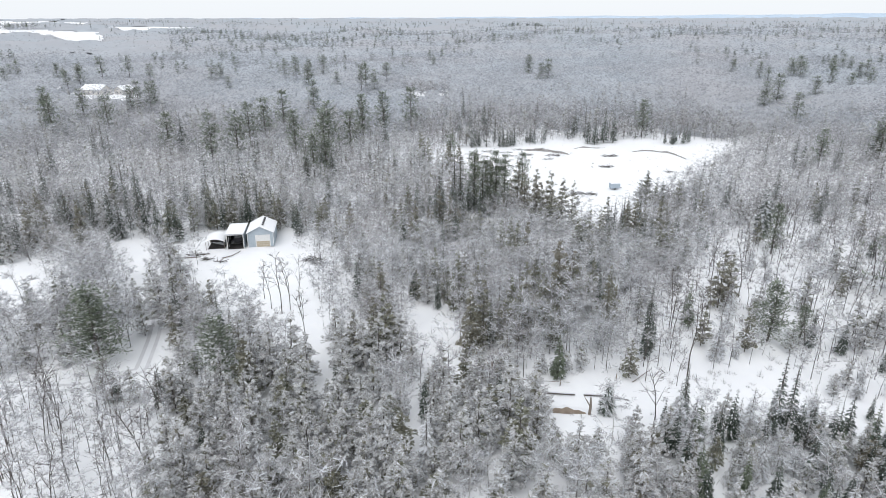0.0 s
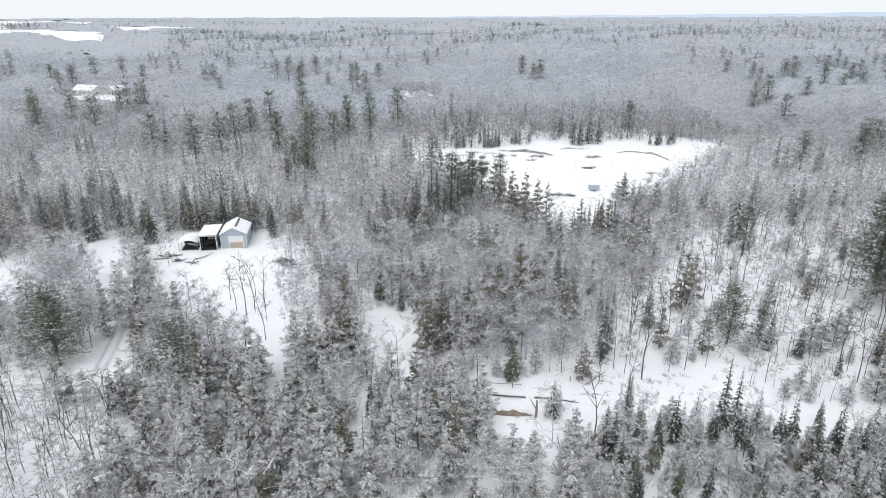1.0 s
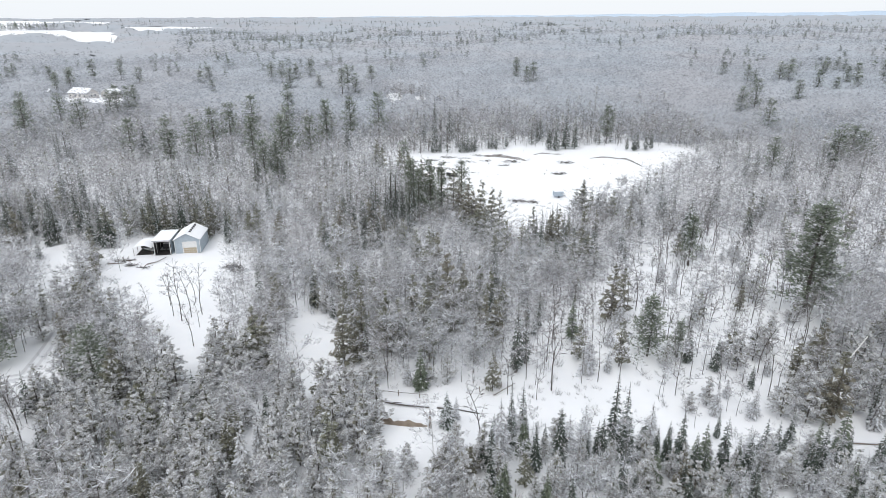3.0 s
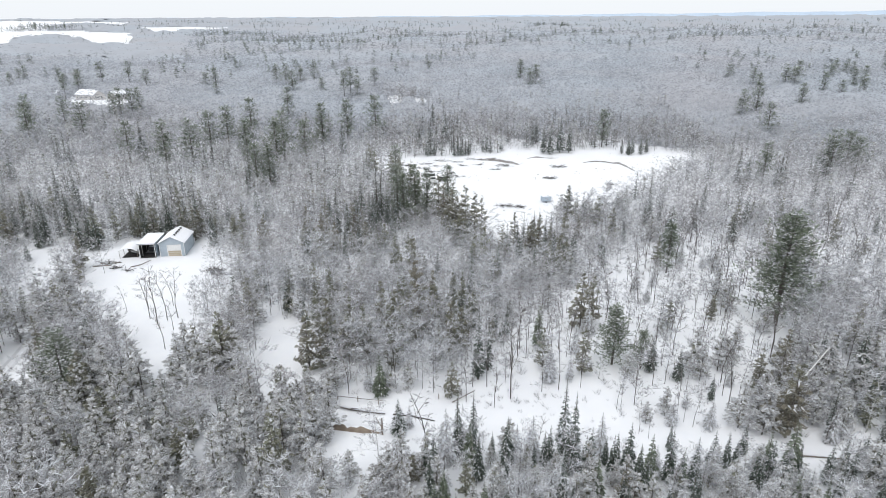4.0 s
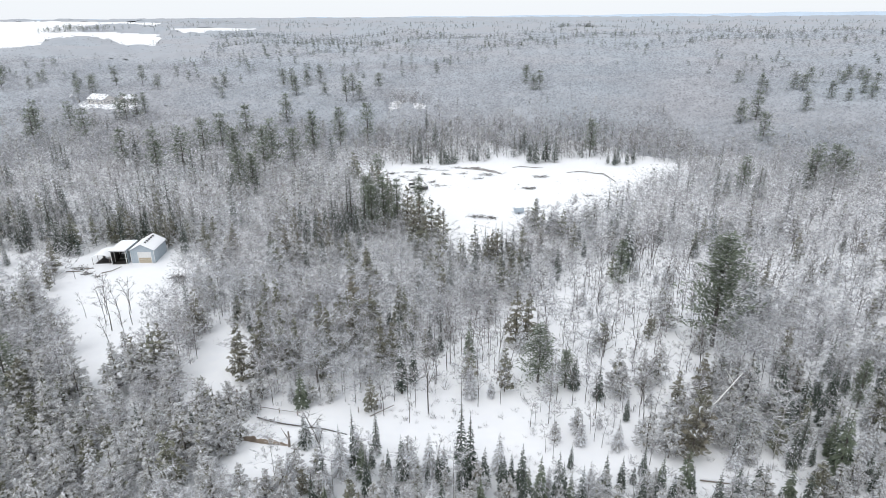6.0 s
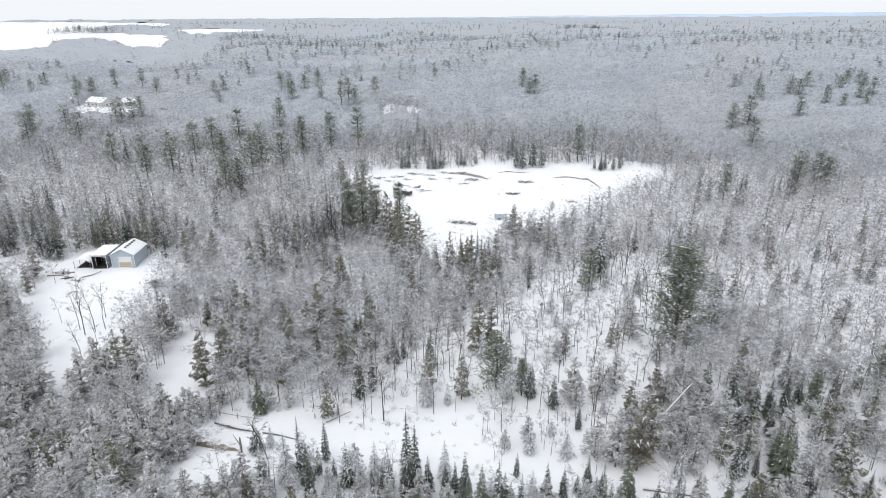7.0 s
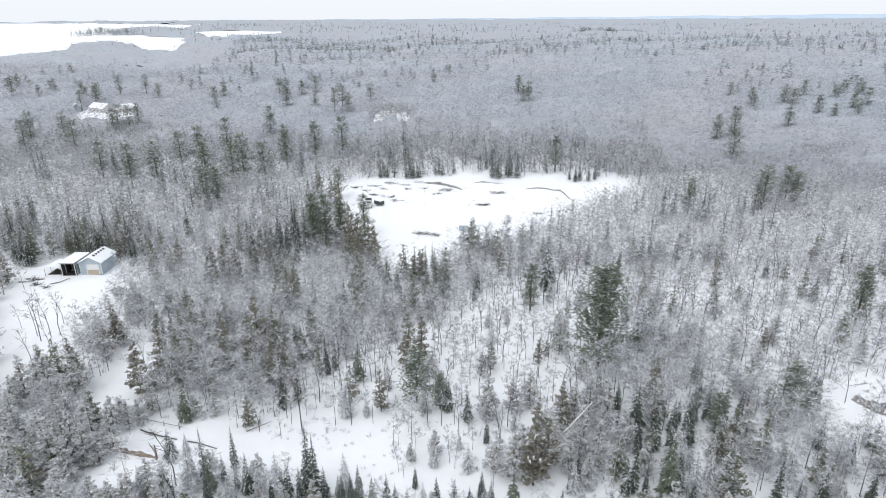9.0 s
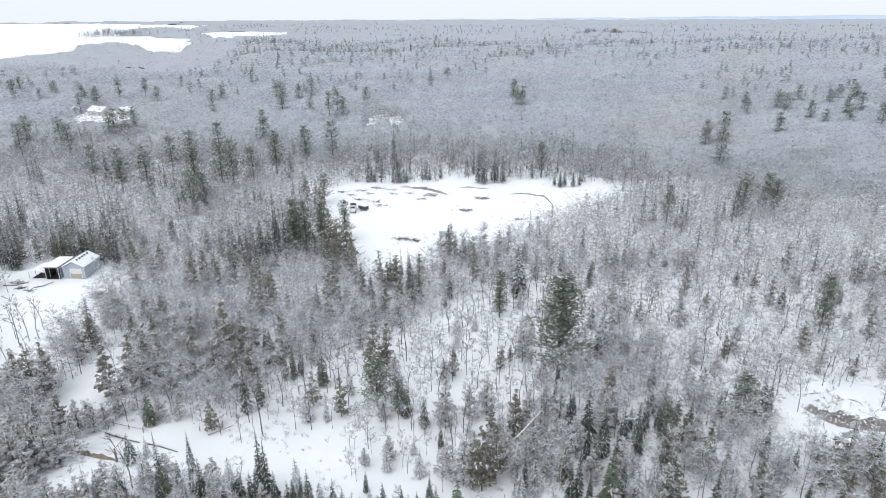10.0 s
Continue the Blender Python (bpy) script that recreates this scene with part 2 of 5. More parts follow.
def bare_tree(r, tall=11.0, twigs=230, limbs=9, pale=False, snowy=0.42, width=0.038, sprays=42, spread=0.38, low=0.2, thick=1.0, steep=0.0):
    """Leafless hardwood: trunk, snow-lined branches and fine frosted twigs. Returns its three parts."""
    trunk, limb, twig = Geo(), Geo(), Geo()
    wood = PALE if pale else FROST
    lean = r.normal(0, 0.45 + steep, 2)
    zs = np.array([-0.3, 0.3, 0.6, 1.0]) * tall
    path = np.array([[lean[0] * (z / tall) ** 2 * 1.5 + r.normal(0, 0.08), lean[1] * (z / tall) ** 2 * 1.5 + r.normal(0, 0.08), z] for z in zs])
    trunk.tube(path, np.array([0.085, 0.06, 0.04, 0.012]) * tall / 11 * thick, 5, PALE if pale else BARK)
    at = lambda z: np.array([np.interp(z, zs, path[:, k]) for k in range(3)])
    tips = [(path[-2], path[-1])]
    for k in range(limbs):
        z = tall * (low + (0.92 - low) * (k + r.uniform(0, 1)) / limbs)
        az, el = k * 2.4 + r.uniform(-0.5, 0.5), r.uniform(0.3, 0.95) + steep
        length = tall * spread * r.uniform(0.7, 1.1) * (1.1 - 0.65 * (z / tall - low))
        p0 = at(z)
        p2 = p0 + direction(length, az + r.normal(0, 0.2), el)
        limb.tube([p0, p2], [0.04 * tall / 11 * thick, 0.012 * thick], 3, BARK if thick > 1 else wood, None if thick > 1 else LOAD)
        tips += [(p0, p2), (p0, p2)]
        for j in range(4):
            q0 = p0 + (p2 - p0) * r.uniform(0.25, 0.9)
            q1 = q0 + direction(length * r.uniform(0.3, 0.6), az + r.choice([-1, 1]) * r.uniform(0.5, 1.2), r.uniform(0.0, 0.9))
            limb.kite(q0, q1, 0.115 if steep == 0 else 0.06, -0.05, (LOAD if r.uniform() < 0.7 else wood) if steep == 0 else BARK, r.normal(0, 1, 3))
            tips += [(q0, q1), (q0, q1)]
    for k in range(int(twigs)):
        a, b = tips[r.integers(len(tips))]
        p = a + (b - a) * r.uniform(0.25, 1.1)
        q = p + direction(tall * r.uniform(0.06, 0.15), r.uniform(0, 6.283), r.uniform(-0.3, 1.0))
        side = np.cross(q - p, r.normal(0, 1, 3))
        side = side / (np.linalg.norm(side) + 1e-9) * width * r.uniform(0.6, 1.5)
        twig.tri(p - side, p + side, q, LOAD if r.uniform() < snowy else TWIG)
    for k in range(int(sprays)):
        a, b = tips[r.integers(len(tips))]
        p = a + (b - a) * r.uniform(0.2, 1.05) + r.normal(0, 0.12, 3)
        q = p + direction(tall * r.uniform(0.09, 0.17), r.uniform(0, 6.283), r.uniform(-0.2, 1.1))
        twig.kite(p, q, tall * r.uniform(0.05, 0.085), 0, MIST, r.normal(0, 1, 3))
    return dict(trunk=trunk, branchwork=limb, twiggery=twig)


def conifer(r, tall=9.0, girth=0.17, tiers=16, per=8, needle=DARK, snow=0.55, base=0.06, ragged=0.25, droop=0.25, snow_size=0.6):
    """Spire-shaped conifer with drooping boughs in tiers, snow lying on them. Returns its three parts."""
    trunk, crown, load = Geo(), Geo(), Geo()
    trunk.tube([(0, 0, -0.3), (0, 0, tall * 0.5), (0, 0, tall)], [0.016 * tall, 0.009 * tall, 0.01], 5, BARK)
    for k in range(tiers):
        u = (k + 0.5) / tiers
        z = tall * (base + (1 - base) * u * 0.985)
        rad = tall * girth * ((1 - u) ** 0.85 * (0.75 + 0.25 * min(1, u * 6)) + 0.02)
        n = max(4, int(per * (0.55 + 0.6 * (1 - u))))
        for j in range(n):
            az = 6.283 * (j + r.uniform(-0.35, 0.35)) / n + k * 0.7
            length = rad * r.uniform(1 - ragged, 1 + ragged)
            p = np.array([0, 0, z + r.normal(0, tall * 0.012)])
            tip = p + np.array([math.cos(az) * length, math.sin(az) * length, -length * droop * r.uniform(0.3, 1.5)])
            w = length * r.uniform(0.32, 0.5) + 0.06
            crown.kite(p, tip, w, -length * 0.1, needle)
            mid = p + (tip - p) * 0.55
            for sgn in (-1, 1):
                e = mid + direction(length * r.uniform(0.35, 0.55), az + sgn * r.uniform(0.5, 0.9), -0.35)
                crown.kite(mid - (tip - p) * 0.2, e, w * 0.45, -0.02, needle)
            if r.uniform() < snow:
                s = r.uniform(0.35, 1.0)
                a = p + (tip - p) * (1 - snow_size * s) + np.array([0, 0, 0.06 + 0.1 * length])
                load.kite(a, tip + np.array([0, 0, 0.07]), w * snow_size * s, -0.05, LOAD)
    return dict(trunk=trunk, crown=crown, snow=load)


def bushy(r, tall=8.0, wide=2.4, sprays=330, needle=GREY, snow=0.6, low=0.06, size=0.62, point=0.5, shaded_core=OLIVE):
    """Full, shaggy small tree (cedar, young pine) dusted with snow. Returns its three parts."""
    trunk, crown, load = Geo(), Geo(), Geo()
    trunk.tube([(0, 0, -0.3), (r.normal(0, 0.1), r.normal(0, 0.1), tall * 0.5), (0, 0, tall * 0.93)], [0.012 * tall, 0.008 * tall, 0.02], 5, BARK)
    arms = []
    for k in range(22):
        u = (k + r.uniform(0, 1)) / 22
        rad = wide * ((1 - u) ** (0.55 + 0.35 * point) * (0.62 + 0.38 * min(1, 5 * u)) + 0.07) * r.uniform(0.62, 1.18)
        arms.append((tall * (low + (0.97 - low) * u), rad, k * 2.4 + r.uniform(-0.5, 0.5)))
    for z, rad, az in arms[:12:2]:
        trunk.tube([(0, 0, z), tuple(direction(rad * 0.8, az, 0.15) + np.array([0, 0, z]))], [0.04, 0.012], 3, BARK)
    total = sum(a[1] ** 1.4 for a in arms)
    for z, rad, az in arms:
        sag = r.uniform(-0.05, 0.16)
        for k in range(max(4, int(sprays * rad ** 1.4 / total))):
            t = r.uniform(0.08, 1.0) ** 0.75
            a = az + r.normal(0, 0.62 * (1 - 0.5 * t))
            c = np.array([math.cos(a) * rad * t, math.sin(a) * rad * t, z + rad * (0.16 * t - sag * t * t) + r.normal(0, tall * 0.016)])
            d = direction(size * r.uniform(0.6, 1.5), a + r.normal(0, 0.6), r.normal(-0.05, 0.35))
            # inner sprays lean to the darker tone: crown shade put into colour
            tone = shaded_core if r.uniform() > 0.42 + 0.8 * t else needle
            crown.kite(c - d * 0.5, c + d * 0.5, size * r.uniform(0.4, 0.85), r.normal(0, 0.05), tone, (r.normal(0, 0.5), r.normal(0, 0.5), 1))
            if t > 0.35 and r.uniform() < snow:
                s = r.uniform(0.4, 0.95)
                up = np.array([0, 0, 0.1])
                side = np.cross(d, (0, 0, 1.0))
                side = side / (np.linalg.norm(side) + 1e-6) * size * 0.24 * s
                load.tri(c - d * 0.4 * s + up - side, c - d * 0.2 * s + up + side, c + d * 0.6 * s + up, LOAD)
    return dict(trunk=trunk, crown=crown, snow=load)


def white_pine(r, tall=18.0, wide=4.4, whorls=14, needle=PINE, snow=0.3, low=0.16, sprays=9, tuft=0.72, dusted=0.0):
    """Tall pine with level whorled limbs and tufted plumes with gaps between. Returns its three parts."""
    trunk, crown, load = Geo(), Geo(), Geo()
    trunk.tube([(0, 0, -0.4), (r.normal(0, 0.15), r.normal(0, 0.15), tall * 0.5), (0, 0, tall * 0.98)], [0.019 * tall, 0.012 * tall, 0.03], 6, BARK)
    for k in range(whorls):
        u = (k + r.uniform(0.1, 0.9)) / whorls
        z = tall * (low + (0.97 - low) * u)
        rad = wide * ((1 - u) ** 0.6 * (0.7 + 0.3 * min(1, 4 * u)) * 0.9 + 0.16) * r.uniform(0.6, 1.2)
        n = 5 if u < 0.8 else 4
        for j in range(n):
            az = 6.283 * (j + r.uniform(-0.3, 0.3)) / n + k * 1.1
            length = rad * r.uniform(0.45, 1.2)
            p0 = np.array([0, 0, z])
            p1 = p0 + direction(length, az, r.uniform(0.05, 0.35))
            trunk.tube([p0, p1], [0.05, 0.015], 3, BARK)
            for t in np.linspace(0.3, 1.0, 4):
                c = p0 + (p1 - p0) * t
                for i in range(sprays):
                    d = direction(r.uniform(0.7, 1.25) * tuft, az + r.normal(0, 1.1), r.uniform(-0.3, 0.8))
                    o = r.normal(0, 0.36, 3)
                    # grey sprays: snow dusting, and on further pines haze put into colour
                    crown.kite(c + o, c + o + d, r.uniform(0.28, 0.5) * tuft, r.normal(0, 0.04), GREY if r.uniform() < dusted else needle)
                if r.uniform() < snow * 2:
                    d = direction(0.8, az + r.normal(0, 0.6), 0.1)
                    up = np.array([0, 0, 0.45])
                    load.kite(c + up - d * 0.5, c + up + d * 0.5, r.uniform(0.3, 0.6), -0.06, LOAD)
    return dict(trunk=trunk, crown=crown, snow=load)


def light_bare(r, tall=12.0, twigs=26, width=0.06, snowy=0.15, wood=FROST, limbs=6, sprays=34, spray=0.16, broad=0.075, spread=0.3, fill=MIST, level=0.5, white=0.4):
    """A leafless tree for the woods further off: limbs, some twigs and soft sprays of fine ones."""
    g = Geo()
    lean = r.normal(0, 0.6, 2)
    shape = lambda u: tall * spread * math.sin(math.pi * min(1, 0.2 + 0.72 * u))
    if limbs:
        g.tube([(0, 0, -0.5), (lean[0] * 0.65, lean[1] * 0.65, tall * 0.65)], [0.085, 0.03], 3, wood)
    for k in range(limbs):
        u, az = r.uniform(0.2, 0.75), k * 2.4 + r.uniform(-0.5, 0.5)
        z = tall * (0.1 + 0.7 * u)
        p = np.array([lean[0] * z / tall, lean[1] * z / tall, z])
        g.kite(p, p + direction(shape(u) * r.uniform(0.9, 1.4), az, r.uniform(0.4, 0.9)), 0.11, 0, LOAD if r.uniform() < white else wood, r.normal(0, 1, 3))
    for k in range(twigs + sprays):
        u = r.uniform(0, 1)
        z = tall * (0.1 + 0.84 * u)
        rad = shape(u) * r.uniform(0.05, 1) ** 0.5
        az = r.uniform(0, 6.283)
        p = np.array([lean[0] * z / tall + rad * math.cos(az), lean[1] * z / tall + rad * math.sin(az), z])
        q = p + direction(tall * spray * r.uniform(0.6, 1.3) * (1 if k >= twigs else 0.7), az + r.normal(0, 0.8), r.uniform(-0.2, 1.2) * (1.25 - level))
        if k >= twigs:
            g.kite(p, q, tall * broad * r.uniform(0.7, 1.4), 0, fill, r.normal(0, 1, 3) * (1 - level) + np.array([0, 0, 1.6 * level]))
            continue
        side = np.cross(q - p, r.normal(0, 1, 3))
        side = side / (np.linalg.norm(side) + 1e-9) * width * r.uniform(0.6, 1.4)
        g.tri(p - side, p + side, q, LOAD if r.uniform() < snowy else TWIG)
    return dict(all=g)


def brush(r, tall=1.4, stems=26, snowy=0.4):
    """Low bare brush: a tuft of thin stems."""
    g = Geo()
    for k in range(stems):
        az, rad = r.uniform(0, 6.283), r.uniform(0, 0.7)
        p = np.array([rad * math.cos(az), rad * math.sin(az), r.uniform(-0.1, 0.3) * tall])
        q = p + direction(tall * r.uniform(0.5, 1.0), az + r.normal(0, 0.6), r.uniform(0.5, 1.4))
        side = np.cross(q - p, r.normal(0, 1, 3))
        side = side / (np.linalg.norm(side) + 1e-9) * 0.035
        g.tri(p - side, p + side, q, LOAD if r.uniform() < snowy else (TWIG if r.uniform() < 0.7 else BARK))
    return dict(all=g)


def far_pine(r, tall=15.0, wide=4.0):
    """A pine seen only from far away: a leaning head of ragged plumes."""
    g = Geo()
    g.tube([(0, 0, 0), (0, 0, tall * 0.9)], [0.16, 0.05], 3, BARK)
    lean = r.normal(0, 0.5, 2)
    for k in range(20):
        u = (k + r.uniform(0, 1)) / 20
        az = r.uniform(0, 6.283)
        p = np.array([lean[0] * u, lean[1] * u, tall * (0.4 + 0.56 * u)])
        q = p + direction(wide * (0.95 - 0.62 * u) * r.uniform(0.45, 1.15), az, r.uniform(-0.1, 0.35))
        g.kite(p, q, wide * r.uniform(0.45, 0.8), -0.4, DARK if r.uniform() < 0.3 else PINE)
    return dict(all=g)


def joined(parts):
    v, f, m, k = [], [], [], 0
    for g in parts.values():
        if not g.v:
            continue
        a, b, c = g.arrays()
        v.append(a), f.append(b + k), m.append(c)
        k += len(a)
    return np.concatenate(v), np.concatenate(f), np.concatenate(m)


class Stuff:
    """Gathers many trees too many to count into one mesh."""
    def __init__(self):
        self.v, self.f, self.m, self.k = [], [], [], 0

    def add(self, template, xyz, turn, size, stretch=1.0):
        v, f, m = template
        c, s = math.cos(turn), math.sin(turn)
        w = np.empty_like(v)
        w[:, 0] = (v[:, 0] * c - v[:, 1] * s) * size + xyz[0]
        w[:, 1] = (v[:, 0] * s + v[:, 1] * c) * size + xyz[1]
        w[:, 2] = v[:, 2] * size * stretch + xyz[2]
        self.v.append(w), self.f.append(f + self.k), self.m.append(m)
        self.k += len(v)

    def done(self, name, label, category):
        if not self.v:
            return None
        me = quick_mesh(name, np.concatenate(self.v), np.concatenate(self.f), TREE_MATS, np.concatenate(self.m))
        return tagged(new(name, me), label, category, kind="stuff")


def variants(builder, count, seed, **kw):
    out = []
    for i in range(count):
        r = np.random.default_rng(seed + i)
        args = {k: (r.uniform(*a) if isinstance(a, tuple) else a) for k, a in kw.items()}
        out.append(builder(r, **args))
    return out


KINDS = {
    "bare_tree": (variants(bare_tree, 7, 100, tall=(9, 12)), "leafless grey hardwood with snow lined branches", "tree"),
    "birch_tree": (variants(bare_tree, 3, 130, tall=(10, 13), pale=True, snowy=0.5, spread=0.3), "pale barked leafless tree with frosted twigs", "tree"),
    "pole_tree": (variants(bare_tree, 5, 160, tall=(8, 11), twigs=70, sprays=16, limbs=6, snowy=0.35, width=0.03, spread=0.16, low=0.35), "thin bare sapling standing in snow", "tree"),
    "dead_tree": (variants(bare_tree, 4, 180, tall=(9, 12), twigs=46, sprays=5, limbs=6, snowy=0.1, width=0.024, spread=0.26, low=0.35, thick=1.3, steep=0.42), "dark bare standing stem with few limbs", "tree"),
    "spruce_tree": (variants(conifer, 5, 200, tall=(8, 10), girth=(0.14, 0.18), snow=0.9, tiers=16, per=8, snow_size=0.5), "dark green spruce with snow on its boughs", "tree"),
    "slender_spruce": (variants(conifer, 4, 250, tall=(10, 12), girth=(0.085, 0.115), snow=0.9, tiers=20, per=7, snow_size=0.55), "slender dark spruce flecked with snow", "tree"),
    "green_spruce": (variants(conifer, 3, 220, tall=(8, 10), girth=(0.17, 0.2), snow=0.3, needle=PINE, snow_size=0.4), "bright green spruce with snow on its boughs", "tree"),
    "snowy_spruce": (variants(conifer, 3, 230, tall=(7, 9), girth=(0.17, 0.22), snow=1.0, snow_size=0.95, needle=GREY), "spruce heavily loaded with white snow", "tree"),
    "laden_spruce": (variants(conifer, 3, 240, tall=(9, 11), girth=(0.2, 0.24), snow=1.0, snow_size=1.15, tiers=15, per=9), "spruce bowed under thick white snow", "tree"),
    "cedar_tree": (variants(bushy, 4, 260, tall=(9, 11), wide=(1.9, 2.5), needle=OLIVE, snow=0.2, point=0.9, sprays=430, size=0.7), "olive brown cedar lightly dusted with snow", "tree"),
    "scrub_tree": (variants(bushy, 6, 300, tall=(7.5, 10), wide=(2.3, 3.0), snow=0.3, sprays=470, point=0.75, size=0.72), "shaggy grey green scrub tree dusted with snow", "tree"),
    "olive_scrub": (variants(bushy, 3, 330, tall=(7, 9), wide=(2.1, 2.7), needle=OLIVE, snow=0.25, sprays=430, size=0.7), "olive green shaggy young pine with snow flecks", "tree"),
    # the grey share pales these pines in colour as distance haze would
    "tall_pine": (variants(white_pine, 6, 380, tall=(16, 18), wide=(4.2, 6.0), whorls=10, sprays=4, snow=0.1, low=0.16, tuft=1.35, dusted=0.22), "tall dark pine standing above the hardwoods", "tree"),
    "old_pine": (variants(white_pine, 1, 398, tall=17, wide=5.9, whorls=18, snow=0.12, low=0.12, sprays=10, tuft=0.76, dusted=0.1), "large old white pine", "tree"),
    "broad_pine": (variants(white_pine, 3, 390, tall=(15, 17), wide=(6.2, 7.2), whorls=13, snow=0.2, low=0.06, sprays=9, tuft=0.9, dusted=0.2), "broad green pine with heavy level limbs", "tree"),
    "white_pine": (variants(white_pine, 4, 360, tall=(16, 18), wide=(3.9, 4.6), snow=0.14, low=0.09), "tall green white pine with level limbs", "tree"),
}
FLAT = {k: [joined(p) for p in v[0]] for k, v in KINDS.items()}
LIGHT = {
    "bare": [joined(p) for p in variants(light_bare, 8, 400, tall=(8.5, 11.5), spread=0.38, limbs=10, white=0.5, twigs=30, sprays=32, level=0.85, spray=0.18, broad=0.09)] + [joined(p) for p in variants(light_bare, 2, 420, tall=(9, 12), wood=PALE, snowy=0.4, spread=0.34)],
    "edge": [joined(p) for p in variants(light_bare, 6, 470, tall=(10, 14), wood=BARK, limbs=11, white=0.1, sprays=16, twigs=44, snowy=0.1, spread=0.26)],
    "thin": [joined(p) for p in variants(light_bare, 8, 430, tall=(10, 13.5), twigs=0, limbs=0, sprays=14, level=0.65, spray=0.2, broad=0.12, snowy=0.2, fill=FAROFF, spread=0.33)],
    "spruce": [joined(p) for p in variants(conifer, 4, 440, tall=(9, 12), girth=(0.14, 0.18), tiers=9, per=5, snow=0.3)],
    "cedar": [joined(p) for p in variants(bushy, 6, 450, tall=(7.5, 10.5), wide=(2.8, 3.8), sprays=74, size=1.1, snow=0.22)],
    # pines further off, a larger grey share standing in for haze
    "pine": [joined(p) for p in variants(white_pine, 4, 460, tall=(15, 18), wide=(4.4, 5.6), whorls=8, sprays=3, snow=0.15, low=0.35, tuft=1.5, dusted=0.3)],
}
FAR = {
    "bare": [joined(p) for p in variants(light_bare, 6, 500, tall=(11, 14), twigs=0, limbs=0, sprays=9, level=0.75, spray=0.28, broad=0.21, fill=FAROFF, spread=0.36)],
    "pine": [joined(p) for p in variants(far_pine, 6, 520, tall=(13, 17), wide=(3.4, 4.6))],
}
SAPLING = [joined(p) for p in variants(light_bare, 6, 560, tall=(4.5, 6.5), twigs=8, width=0.05, limbs=2, sprays=13, spray=0.26, broad=0.14, snowy=0.15, spread=0.42)]
BRUSH = [joined(p) for p in variants(brush, 5, 540, tall=(0.9, 1.9))]

part_meshes = {}


def tree_thing(kind, index, x, y, turn, size=1.0, stretch=1.0, label="", group=""):
    """One tree of its own: an empty at its foot with its parts."""
    parts, text, category = KINDS[kind]
    z = float(height(x, y))
    ob = tagged(new(kind), label or text, category, group)
    ob.empty_display_size = 0.5
    ob.matrix_world = Matrix.LocRotScale((x, y, z), Euler((0, 0, turn)), (size, size, size * stretch))
    for part_name, g in parts[index].items():
        if not g.v:
            continue
        key = (kind, index, part_name)
        if key not in part_meshes:
            v, f, m = g.arrays()
            part_meshes[key] = quick_mesh(part_name, v, f, TREE_MATS, m, part_name == "trunk")
        child = new(part_name, part_meshes[key])
        child.parent = ob
        if part_name != "trunk":
            tagged(child, kind="stuff")
    return ob


# ---- single trees that stand out ----
placed = []


def stand(kind, rows, nominal, label="", group=""):
    """Rows of x, y and the tree's height."""
    for i, (x, y, tall) in enumerate(rows):
        index = i % len(KINDS[kind][0])
        own = max(float(g.arrays()[0][:, 2].max()) for g in KINDS[kind][0][index].values() if g.v)
        size = 1.04 * tall / own
        tree_thing(kind, index, x, y, (x * 1.7 + y) % 6.28, size, 1.0, label, group)
        placed.append((x, y, nominal))


stand("old_pine", [(103, 125.5, 26)], 4.5, "large old white pine with dense dark green crown")
stand("birch_tree", [(3.2, 59.5, 10), (16, 59.5, 9.5), (12, 62, 10), (20, 62, 9), (-5.8, 75, 10), (-64, 93, 8), (-15.4, 97, 9), (26, 60, 9)], 2.2, "leafless birch with bright snow lined limbs")
stand("laden_spruce", [(115.8, 141, 12.5), (113.3, 136, 13), (119, 139, 9), (110, 131, 7), (91.4, 168.4, 15), (25.1, 80.4, 6.5)], 2.5, "spruce bowed under a thick white load of snow")
stand("broad_pine", [(64.2, 108.6, 12.8), (-62, 98, 15.7), (-38.3, 92.5, 12.2), (139.5, 113, 12.5), (-66, 103, 12)], 3.6, group="broad pines near the clearings")
stand("white_pine", [(26.5, 202.8, 15.5), (16.4, 190, 20), (10, 196, 18), (20, 196, 17), (13, 188, 17), (170, 156, 16.5), (69.5, 107, 8.5), (123.5, 105, 10), (87, 153.6, 13.5)], 3.0, group="pines near the clearings")
stand("green_spruce", [(50, 113.8, 10.6), (111.5, 86, 14), (20, 93.5, 9), (112.4, 91.2, 9.5), (63.4, 75.8, 8.2), (86, 80, 9.6)], 1.8, group="green spruces along the meadow")
stand("slender_spruce", [(50.9, 79.8, 13.6), (52.4, 79, 12), (34.6, 75.4, 11.5), (36.9, 80.9, 9.3), (37.6, 101, 15), (39.5, 104, 11), (3.7, 193, 19), (5.5, 191, 18), (12, 183, 18.5), (-72, 236, 15), (-137, 241, 14), (-134, 243, 15.5), (-139, 246, 14), (-130, 240, 13), (148, 229.6, 14.5), (150, 231, 13), (146, 228, 11), (165, 239, 10.5), (162, 237, 9.5), (-75.6, 251.5, 13), (43.5, 117, 9), (41, 118, 8.5), (9, 104.5, 11), (135, 235, 15)], 1.3, group="slender spruces among the hardwoods")
